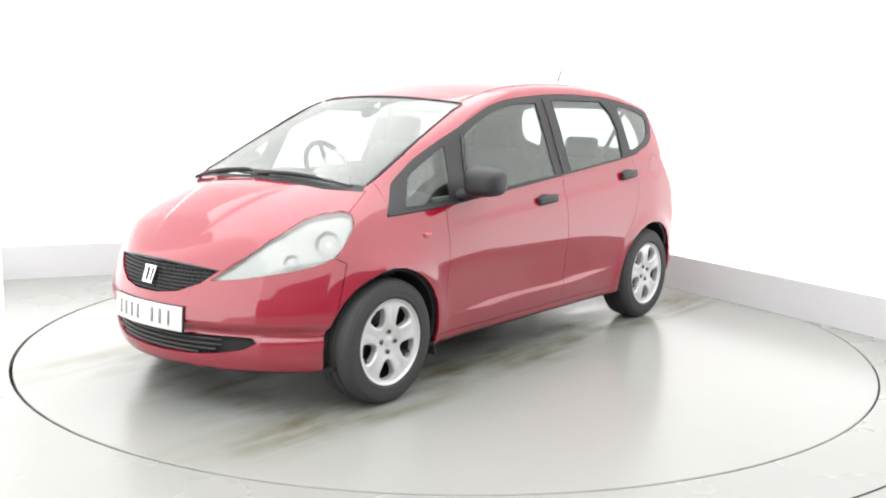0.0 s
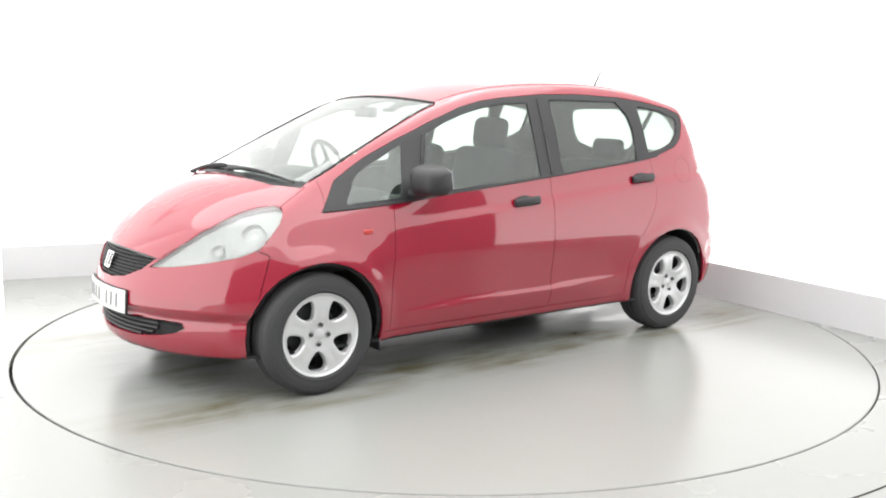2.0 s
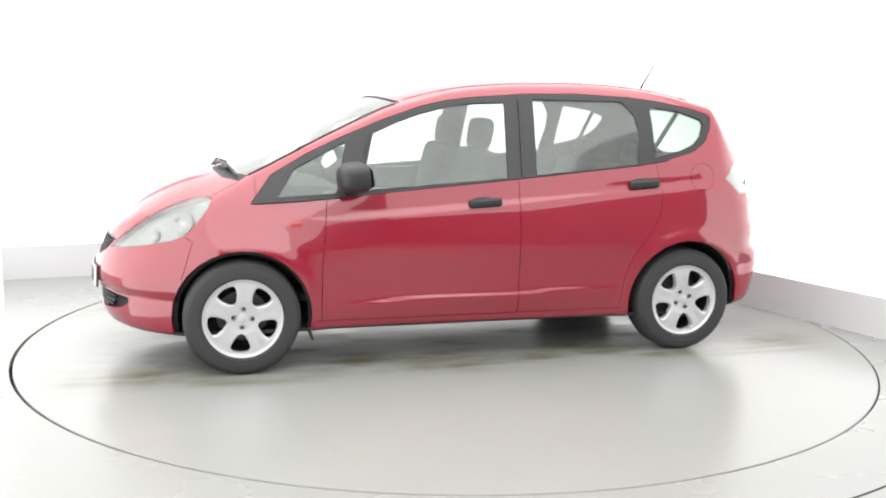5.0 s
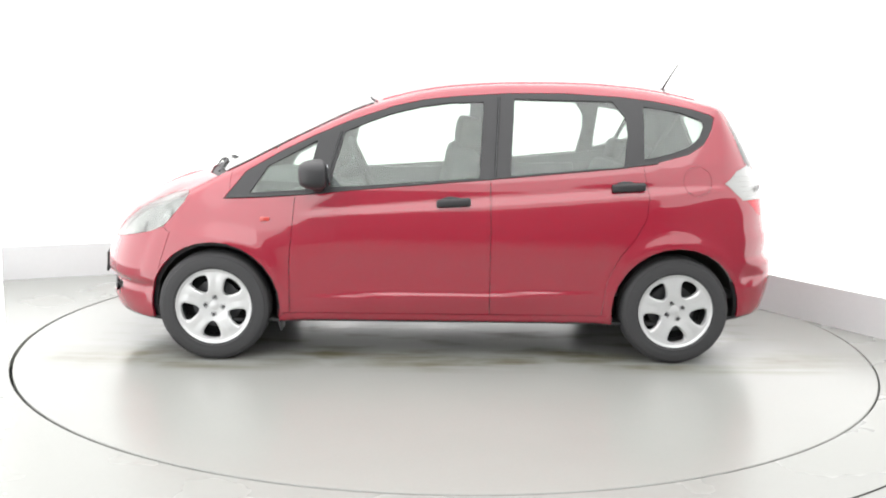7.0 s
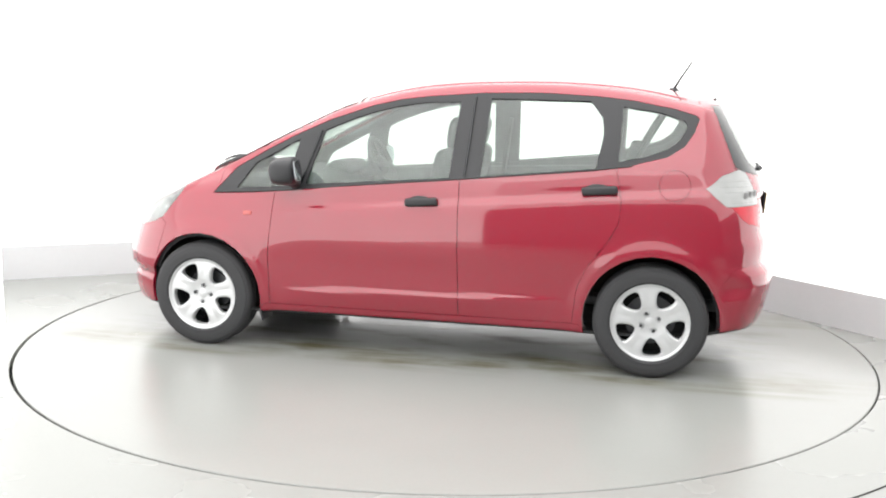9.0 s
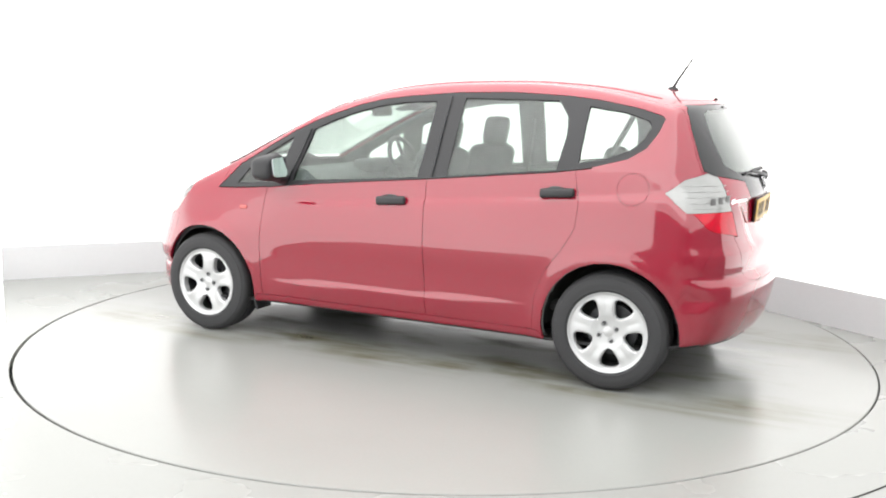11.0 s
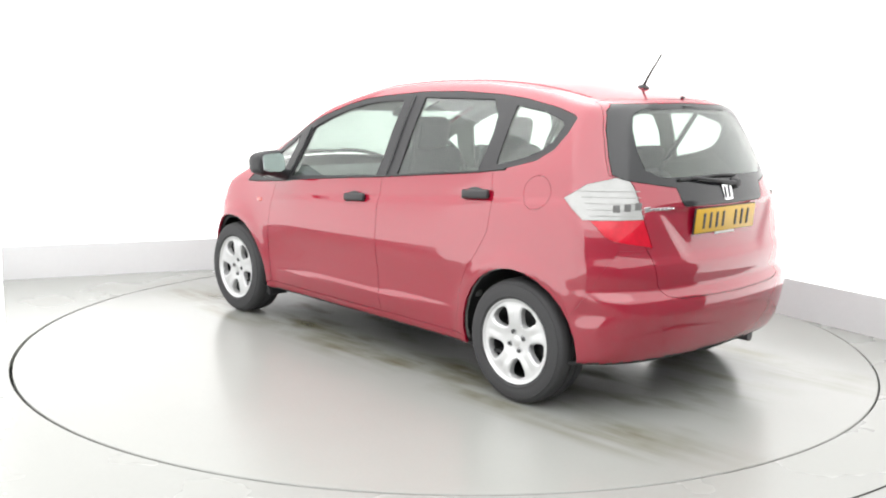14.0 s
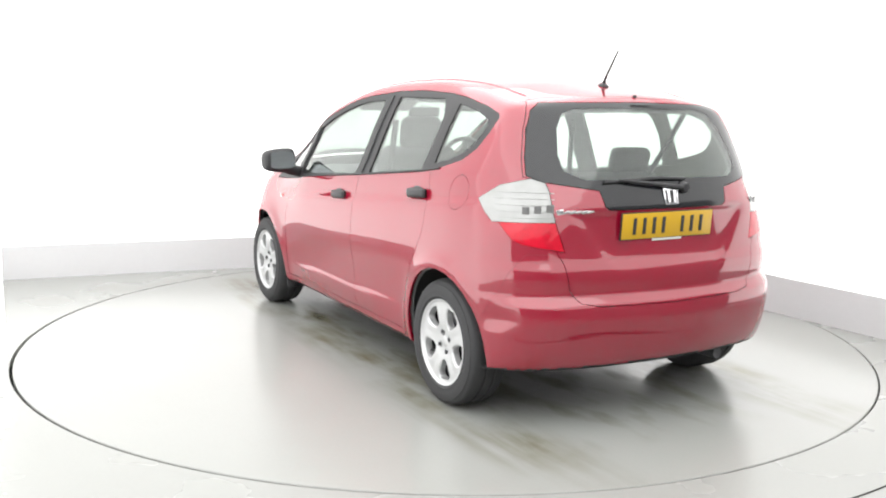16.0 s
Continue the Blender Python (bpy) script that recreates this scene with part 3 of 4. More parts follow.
def panel(names, mode="left", shrink=0.0016, thick=0.014, lift=0.0):
    """A mesh of the skin's patches, given thickness inwards. mode: left, right, both (joined across the middle)."""
    fs = [f for n in names for f in PATCH.get(n, [])]
    verts = list({v for f in fs for v in f.verts})
    ids = {v: i for i, v in enumerate(verts)}
    P = np.array([v.co for v in verts])
    N = skin_normal(P)
    on_mid = P[:, 1] < 1e-5
    N[on_mid, 1] = 0
    N /= np.linalg.norm(N, axis=1, keepdims=True)
    F = [[ids[v] for v in f.verts] for f in fs]
    count = {}
    for f in F:
        for a, b in zip(f, f[1:] + f[:1]):
            count.setdefault((min(a, b), max(a, b)), []).append(f)
    shift = np.zeros_like(P)
    rim = []
    for (a, b), own in count.items():
        if len(own) == 1 and not (on_mid[a] and on_mid[b] and mode == "both"):
            f = own[0]
            e = P[b] - P[a]
            nrm = (N[a] + N[b]) / 2
            t = np.cross(nrm, e)
            t /= np.linalg.norm(t) + 1e-12
            if np.dot(P[f].mean(0) - (P[a] + P[b]) / 2, t) < 0:
                t = -t
            shift[a] += t
            shift[b] += t
            i = f.index(a)
            rim.append((a, b) if f[(i + 1) % len(f)] == b else (b, a))
    ln = np.linalg.norm(shift, axis=1)
    m = ln > 1e-6
    shift[m] = shift[m] / ln[m][:, None] * shrink
    shift[on_mid, 1] = 0
    O = P + shift + N * lift
    I = O - N * thick
    n = len(O)
    out_v = [O, I]
    faces, norms = [], []
    for f in F:
        faces.append(list(f))
        norms.append([N[i] for i in f])
    for f in F:
        faces.append([n + i for i in f[::-1]])
        norms.append([-N[i] for i in f[::-1]])
    for a, b in rim:
        q = [b, a, n + a, n + b]
        faces.append(q)
        e = np.cross(O[b] - O[a], N[a])
        e = e / (np.linalg.norm(e) + 1e-12)
        norms.append([e] * 4)
    V = np.concatenate(out_v)
    if mode in ("right", "both"):
        M = V * np.array([1, -1, 1])
        mf = [f[::-1] for f in faces]
        mn = [[q * np.array([1, -1, 1]) for q in g[::-1]] for g in norms]
        if mode == "right":
            V, faces, norms = M, mf, mn
        else:
            k = len(V)
            V = np.concatenate([V, M])
            faces, norms = faces + [[k + i for i in f] for f in mf], norms + mn
    me = mesh_from("panel", V, faces)
    me.polygons.foreach_set("use_smooth", [True] * len(me.polygons))
    me.normals_split_custom_set([tuple(q) for g in norms for q in g])
    return me


car = new("car")
tagged(car, "small red five-door hatchback with black mirrors on a turntable", "car")


def skin_part(name, names, mat, parent, mode, label="", **kw):
    return part(name, panel(names, mode, **kw), mat, parent, label, smooth=0)


hood = skin_part("hood", ["hood"], PAINT, car, "both")
front_bumper = skin_part("front_bumper", ["front_bumper"], PAINT, car, "both")
rear_bumper = skin_part("rear_bumper", ["rear_bumper"], PAINT, car, "both", shrink=0.0003)
roof = skin_part("roof", ["roof"], PAINT, car, "both")
hatch = skin_part("tailgate", ["hatch"], PAINT, car, "both", shrink=0.0028)
skin_part("rear_window_surround", ["hatch_frame"], GLOSSBLACK, hatch, "both", "black glass border", shrink=0.001)
rear_pane = skin_part("rear_window", ["hatch_glass"], PANE, hatch, "both", "clear rear window", shrink=0.0, thick=0.004)
windscreen = skin_part("windscreen", ["windscreen"], PANE, car, "both", "clear curved windscreen", shrink=0.002, thick=0.004)
skin_part("cowl", ["cowl"], BLACK, car, "both", "black plastic scuttle panel", lift=-0.012)
skin_part("underside", ["underside"], LINER, car, "both", "dark underside", shrink=0.0)
PANES = [rear_pane, windscreen]
HEADLAMP, TAILLAMP, DOORS = {}, {}, {}
for mode in ("left", "right"):
    skin_part("fender", ["fender"], PAINT, car, mode)
    skin_part("quarter_panel", ["quarter_panel"] if mode == "left" else ["quarter_panel", "fuel_flap"], PAINT, car, mode, shrink=0.0003)
    skin_part("sill", ["sill"], PAINT, car, mode)
    front_door = skin_part("front_door", ["front_door"], PAINT, car, mode)
    rear_door = skin_part("rear_door", ["rear_door"], PAINT, car, mode)
    skin_part("window_frame", ["frame"], BLACK, car, mode, "black window frames and pillars", shrink=0.001, lift=-0.002)
    PANES += [skin_part("quarter_light", ["quarter_glass"], PANE, car, mode, "small fixed front window", shrink=0.0, thick=0.004, lift=-0.006),
              skin_part("window", ["front_glass"], PANE, front_door, mode, "clear front door window", shrink=0.0, thick=0.004, lift=-0.008),
              skin_part("window", ["rear_glass"], PANE, rear_door, mode, "clear rear door window", shrink=0.0, thick=0.004, lift=-0.008),
              skin_part("rear_quarter_window", ["tail_glass"], PANE, car, mode, "small fixed rear window", shrink=0.0, thick=0.004, lift=-0.006)]
    lamp = skin_part("headlight", ["headlight"], LAMPSILVER, car, mode, "clear headlight with silver reflector", lift=-0.020, shrink=-0.010, thick=0.008)
    PANES.append(skin_part("lens", ["headlight"], LENS, lamp, mode, "clear lens", shrink=0.001, thick=0.004))
    tl = skin_part("tail_light", ["taillight"], WHITELENS, car, mode, "pale clear upper tail light", shrink=0.001)
    key = 1 if mode == "left" else -1
    HEADLAMP[key], TAILLAMP[key], DOORS[key] = lamp, tl, (front_door, rear_door)
    skin_part("red_lens", ["taillight_red"], REDLENS, tl, mode, "red lower lens", shrink=0.001)
skin_part("fuel_flap", ["fuel_flap"], PAINT, car, "left", "round fuel filler flap", shrink=0.0014)
for p in PANES:
    p.visible_shadow = False
# dark shell behind the panels, closing the gaps
SHELL = ["hood", "front_bumper", "rear_bumper", "fender", "sill", "grille", "intake", "cowl"]
skin_part("inner_shell", SHELL, LINER, car, "both", "dark inner body shell", shrink=-0.012, thick=0.006, lift=-0.03)
TRIM = ["hatch", "hatch_frame", "quarter_panel", "fuel_flap", "front_door", "rear_door", "taillight", "taillight_red", "roof"]
skin_part("cabin_lining", TRIM, LININGGREY, car, "both", "pale grey cabin lining", shrink=-0.004, thick=0.006, lift=-0.024)
for mode in ("left", "right"):
    skin_part("pillar_trim", ["frame"], LININGGREY, car, mode, "grey inner pillar trim", shrink=0.002, thick=0.004, lift=-0.02)
SKIN.free()


# ---------------- wheels ----------------
def build_wheel():
    """A wheel about the origin, its face towards +y."""
    wheel = new("wheel")
    wheel.parent = car
    R = HUB_Z
    bm = lathe([(0.192, -0.085), (0.200, -0.098), (0.235, -0.106), (0.270, -0.098), (0.289, -0.082), (R, -0.05), (R, -0.031), (R - 0.007, -0.028), (R - 0.007, -0.020), (R, -0.017), (R, 0.017),
                (R - 0.007, 0.020), (R - 0.007, 0.028), (R, 0.031), (R, 0.05), (0.290, 0.078), (0.283, 0.086), (0.272, 0.091), (0.270, 0.096), (0.250, 0.100), (0.235, 0.101), (0.220, 0.0975), (0.216, 0.099), (0.208, 0.092),
                (0.200, 0.086), (0.192, 0.07)], 72)
    part("tyre", bm, RUBBER, wheel, "black rubber tyre")
    # rim face: a dished disc with five openings
    bm = bmesh.new()
    COLS, R0, R1 = 16, 0.084, 0.179
    hole_r = [R0 + (R1 - R0) * (0.5 - 0.5 * math.cos(math.pi * i / 18)) for i in range(19)]
    radii = [0.030, 0.050, 0.066, 0.078] + hole_r + [0.184, 0.190, 0.195, 0.199, 0.203]
    face = curve((0.0, 0.070), (0.05, 0.072), (0.09, 0.081), (0.14, 0.086), (0.180, 0.083), (0.192, 0.083), (0.199, 0.092), (0.203, 0.093))
    wide = curve((0.0, 0.0), (0.03, 0.010), (0.12, 0.0185), (0.3, 0.030), (0.55, 0.042), (0.8, 0.049), (0.93, 0.045), (0.985, 0.030), (1.0, 0.0))
    for n in range(5):
        mid = radians(-90 + 72 * n)
        rows = []
        for r in radii:
            k = (r - R0) / (R1 - R0)
            h = math.asin(max(0.0, float(wide(k))) / r) if 0 < k < 1 else 0.0
            row = []
            for c in range(COLS + 1):
                u = c / COLS
                u = 0.5 - 0.5 * math.cos(math.pi * u)
                a = mid + h + (2 * math.pi / 5 - 2 * h) * u
                edge = min(u, 1 - u) * (2 * math.pi / 5 - 2 * h) * r
                sink = 0.007 * math.exp(-(edge / 0.004) ** 2) if 0 <= k <= 1 else 0.0
                # a shallow valley down the middle of each spoke
                sink += 0.003 * math.exp(-((u - 0.5) * (2 * math.pi / 5 - 2 * h) * r / 0.012) ** 2) * max(0.0, min(1.0, k * 3)) * max(0.0, min(1.0, (1.1 - k) * 4))
                row.append(bm.verts.new((r * math.cos(a), float(face(r)) - sink, r * math.sin(a))))
            rows.append(row)
        for p, q in zip(rows, rows[1:]):
            for c in range(COLS):
                bm.faces.new((p[c], q[c], q[c + 1], p[c + 1]))
    bmesh.ops.remove_doubles(bm, verts=bm.verts, dist=1e-5)
    inner = [e for e in bm.edges if e.is_boundary and all(v.co.x ** 2 + v.co.z ** 2 < 0.031 ** 2 for v in e.verts)]
    bmesh.ops.edgeloop_fill(bm, edges=inner)
    r = bmesh.ops.extrude_face_region(bm, geom=list(bm.faces))
    for v in r["geom"]:
        if isinstance(v, bmesh.types.BMVert):
            v.co.y -= 0.030
    rim = part("rim", bm, ALLOY, wheel, "silver five-spoke rim", smooth=40)
    part("barrel", lathe([(0.203, 0.090), (0.196, 0.070), (0.185, 0.03), (0.185, -0.085), (0.205, -0.098)], 64), DARKMETAL, wheel)
    part("brake_disc", lathe([(0.0, 0.012), (0.07, 0.012), (0.075, 0.0), (0.13, 0.0), (0.13, -0.02), (0.0, -0.02)], 48), DARKMETAL, wheel, "dark brake disc")
    part("backing_plate", lathe([(0.0, -0.05), (0.184, -0.05), (0.184, -0.056), (0.0, -0.056)], 40), LINER, wheel)
    part("hub_cap", lathe([(0.0, 0.074), (0.022, 0.073), (0.029, 0.069), (0.031, 0.060)], 32), ALLOY, rim)
    for i in range(4):
        a = radians(90 * i)
        nut = lathe([(0.001, 0.012), (0.009, 0.012), (0.010, 0.004), (0.0145, 0.004), (0.0165, 0.007), (0.018, 0.0)], 14)
        bmesh.ops.transform(nut, matrix=Matrix.Translation((0.049 * math.cos(a), 0.067, 0.049 * math.sin(a))), verts=nut.verts)
        part("wheel_nut", nut, DARKMETAL, rim, "dark wheel nut")
    return wheel


WHEEL_Y = 0.735
wheel = build_wheel()
wheel.matrix_basis = pose(AXLE, WHEEL_Y, HUB_Z, 0, -5.5, 0)
copy_thing(wheel, pose(-AXLE, WHEEL_Y, HUB_Z, 0, -66, 0))
copy_thing(wheel, pose(AXLE, -WHEEL_Y, HUB_Z, 0, 25, 180))
copy_thing(wheel, pose(-AXLE, -WHEEL_Y, HUB_Z, 0, 50, 180))
for ax in (AXLE, -AXLE):
    for s in (1, -1):
        # domed dark liner inside each arch
        bm = bmesh.new()
        rows = []
        for k, (r, y) in enumerate([(0.365, 0.80), (0.366, 0.70), (0.36, 0.58), (0.33, 0.54), (0.10, 0.53)]):
            row = []
            for i in range(31):
                a = radians(-4 + 188 * i / 30)
                x, z = ax + r * math.cos(a), HUB_Z + r * math.sin(a)
                # stay behind the outer skin
                lim = y
                while k < 3 and lim > 0.5 and skin(np.array([x]), np.array([lim + 0.012]), np.array([z]))[0] > 0:
                    lim -= 0.01
                row.append(bm.verts.new((x, s * lim, z)))
            rows.append(row)
        for p, q in zip(rows, rows[1:]):
            for i in range(30):
                bm.faces.new((p[i], p[i + 1], q[i + 1], q[i]))
        part("arch_liner", bm, LINER, car, "black wheel arch liner")
part("underbody", box((2.9, 1.15, 0.14), (0.05, 0, 0.255), 0.03), LINER, car, "dark underbody")
part("exhaust", tube([(-1.0, -0.35, 0.22), (-1.5, -0.38, 0.23), (-1.78, -0.40, 0.235)], 0.03, 12), DARKMETAL, car)


# ---------------- outside fittings ----------------
def on_nose(y, z, out=0.0):
    """The x at which the front of the skin stands at y, z."""
    lo, hi = 1.2, 2.3
    for _ in range(30):
        m = (lo + hi) / 2
        lo, hi = (m, hi) if skin(np.array([m]), np.array([y]), np.array([z]))[0] < 0 else (lo, m)
    return lo + out


def on_tail(y, z, out=0.0):
    lo, hi = -2.2, -1.2
    for _ in range(30):
        m = (lo + hi) / 2
        lo, hi = (lo, m) if skin(np.array([m]), np.array([y]), np.array([z]))[0] < 0 else (m, hi)
    return hi - out


def on_side(x, z):
    lo, hi = 0.3, 1.1
    for _ in range(30):
        m = (lo + hi) / 2
        lo, hi = (m, hi) if skin(np.array([x]), np.array([m]), np.array([z]))[0] < 0 else (lo, m)
    return lo


def on_top(x, y):
    lo, hi = 0.5, 1.7
    for _ in range(30):
        m = (lo + hi) / 2
        lo, hi = (m, hi) if skin(np.array([x]), np.array([y]), np.array([m]))[0] < 0 else (lo, m)
    return lo


def bars_on(plate, n, width, height, depth, mat, bend=0.0):
    """Plain upright bars in place of the plate's characters."""
    step = width / n
    for i in range(n):
        if i == 4:
            continue
        y = -width / 2 + step * (i + 0.5)
        bm = box((0.003, step * 0.34, height), (depth - bend * y * y, y, 0), 0.001, pose(0, 0, 0, 0, 0, -math.degrees(2 * bend * y)))
        part("bar", bm, mat, plate)


# grille: honeycomb bars behind the opening, surround and badge
grille = new("grille")
grille.parent = car
bms = []
for k in range(9):
    z = 0.545 + 0.0155 * k
    half = float(np.interp(z, [0.538, 0.555, 0.60, 0.655, 0.672], [0.10, 0.20, 0.31, 0.37, 0.36]))
    pts = [(on_nose(abs(y), z, -0.012), y, z) for y in np.linspace(-half, half, 25)]
    part("grille_bar", tube(pts, 0.0035, 6), BLACK, grille)
for k in range(-14, 15):
    y = 0.025 * k
    z0, z1 = float(np.interp(abs(y), [0, 0.08, 0.20, 0.31, 0.37], [0.538, 0.54, 0.555, 0.60, 0.65])), 0.668
    pts = [(on_nose(abs(y), z, -0.014), y, z) for z in np.linspace(z0, z1, 6)]
    bms.append(tube(pts, 0.0032, 6))
part("grille_mesh", merge(*bms), BLACK, grille, "black upright grille bars")
pts = [(on_nose(abs(y), 0.674, 0.002), y, 0.674 - 0.02 * (y / 0.37) ** 2) for y in np.linspace(-0.37, 0.37, 31)]
part("grille_edge", tube(pts, 0.006, 8), GLOSSBLACK, grille, "dark grille edge")


def badge(parent, x, z, sign, w=0.078, h=0.068, tilt=0):
    """A chrome ring of rounded trapezoid shape with an upright bar at either side, as a plain shape."""
    b = new("badge")
    b.parent = parent
    rot = pose(x, 0, z, 0, tilt, 0)
    out = [(-0.5 * w, 0.5 * h), (0.5 * w, 0.5 * h), (0.42 * w, -0.5 * h), (-0.42 * w, -0.5 * h)]
    bm = prism(out, 0.004 * sign, "yz", 0.0, 0.0015)
    bmesh.ops.transform(bm, matrix=rot, verts=bm.verts)
    part("plate", bm, CHROME, b, "chrome badge")
    inn = [(-0.39 * w, 0.37 * h), (0.39 * w, 0.37 * h), (0.32 * w, -0.37 * h), (-0.32 * w, -0.37 * h)]
    bm = prism(inn, 0.003 * sign, "yz", 0.0035 * sign)
    bmesh.ops.transform(bm, matrix=rot, verts=bm.verts)
    part("field", bm, INK, b)
    for s in (1, -1):
        bm = prism([(s * 0.30 * w, 0.36 * h), (s * 0.14 * w, 0.36 * h), (s * 0.11 * w, -0.36 * h), (s * 0.25 * w, -0.36 * h)], 0.005 * sign, "yz", 0.004 * sign)
        bmesh.ops.transform(bm, matrix=rot, verts=bm.verts)
        part("upright", bm, CHROME, b)
    return b


badge(grille, on_nose(0, 0.605, 0.004), 0.607, 1, 0.085, 0.082, -20)
# lower intake with slats, and the lip beneath
intake = new("lower_intake")
intake.parent = car
for z in (0.286, 0.306, 0.328, 0.350):
    half = float(np.interp(z, [0.28, 0.30, 0.32], [0.26, 0.36, 0.40]))
    pts = [(on_nose(abs(y), z, -0.016), y, z) for y in np.linspace(-half, half, 31)]
    part("slat", tube(pts, 0.0065, 6), BLACK, intake, "black intake slat")

def bent(bm):
    """Bends a plate back to follow the bumper."""
    for y in np.linspace(-0.24, 0.24, 9):
        bmesh.ops.bisect_plane(bm, geom=list(bm.verts) + list(bm.edges) + list(bm.faces), plane_co=(0, float(y), 0), plane_no=(0, 1, 0))
    for v in bm.verts:
        v.co.x -= 0.50 * v.co.y ** 2
    return bm


# front plate, following the bumper's curve, on a backing
plate = new("number_plate")
plate.parent = car
plate.matrix_basis = pose(on_nose(0.0, 0.475, 0.008), 0, 0.438, 0, -3, 0)
part("backing", bent(box((0.010, 0.525, 0.118), (-0.004, 0, 0), 0.003)), BLACK, plate)
part("plate_face", bent(box((0.004, 0.520, 0.111), (0.004, 0, 0), 0.0015)), PLATEWHITE, plate, "white front number plate")
bars_on(plate, 8, 0.42, 0.066, 0.0065, WASHEDINK, 0.50)
# rear plate
plate = new("number_plate")
plate.parent = hatch
plate.matrix_basis = pose(on_tail(0, 0.885, 0.006), 0.015, 0.885, 0, 4, 180)
part("backing", box((0.010, 0.528, 0.120), (-0.004, 0, 0), 0.003), BLACK, plate)
part("plate_face", box((0.004, 0.522, 0.113), (0.003, 0, 0), 0.0015), PLATEYELLOW, plate, "yellow rear number plate")
bars_on(plate, 8, 0.44, 0.074, 0.006, INK)
part("plate_strip", box((0.004, 0.17, 0.010), (0.004, 0, -0.064), 0.001), PLATEWHITE, plate)
badge(hatch, on_tail(0, 1.008, 0.002), 1.008, -1, 0.085, 0.075, 14)
# script shape, wiper, high brake lamp
for k in range(6):
    y = 0.555 - 0.027 * k
    lean = math.degrees(math.atan2(on_tail(y - 0.01, 0.952) - on_tail(y + 0.01, 0.952), 0.02))
    tall = (0.022, 0.010, 0.012, 0.010, 0.012, 0.009)[k]
    part("script_mark", box((0.004, 0.031, tall), (0, 0, 0), 0.0015, pose(0, 0, 0, -12, 0, 0)), CHROME, hatch, "small chrome script mark").matrix_basis = pose(on_tail(y, 0.952, 0.001), y, 0.952, 0, 0, lean)
wiper = new("rear_wiper")
wiper.parent = hatch
pv = Vector((on_tail(0.1, 1.045, 0.016), -0.085, 1.045))
part("cap", lathe([(0, 0.03), (0.018, 0.028), (0.026, 0.015), (0.028, 0.0)], 20, "z"), BLACK, wiper).matrix_basis = Matrix.Translation(pv) @ pose(0.018, 0, 0, 0, -90, 0)
tip = Vector((on_tail(0.27, 1.085, 0.020), 0.27, 1.085))
part("arm", tube([pv + (tip - pv) * k / 6 + Vector((-0.012 * math.sin(math.pi * k / 6), 0, 0)) for k in range(7)], 0.011, 8, 0.006), BLACK, wiper)
part("blade", tube([(on_tail(abs(y), 1.088 - 0.04 * abs(y - 0.05), 0.009), y, 1.088 - 0.04 * abs(y - 0.05)) for y in np.linspace(-0.10, 0.34, 9)], 0.008, 6), BLACK, wiper)
part("brake_lamp", box((0.02, 0.12, 0.010), (on_tail(0, 1.40, -0.006), 0, 1.402), 0.003), GLOSSBLACK, hatch, "dark high brake light")
part("washer_jet", box((0.02, 0.014, 0.012), (on_tail(0, 1.433, 0.0) + 0.01, 0, 1.444), 0.004), BLACK, hatch)

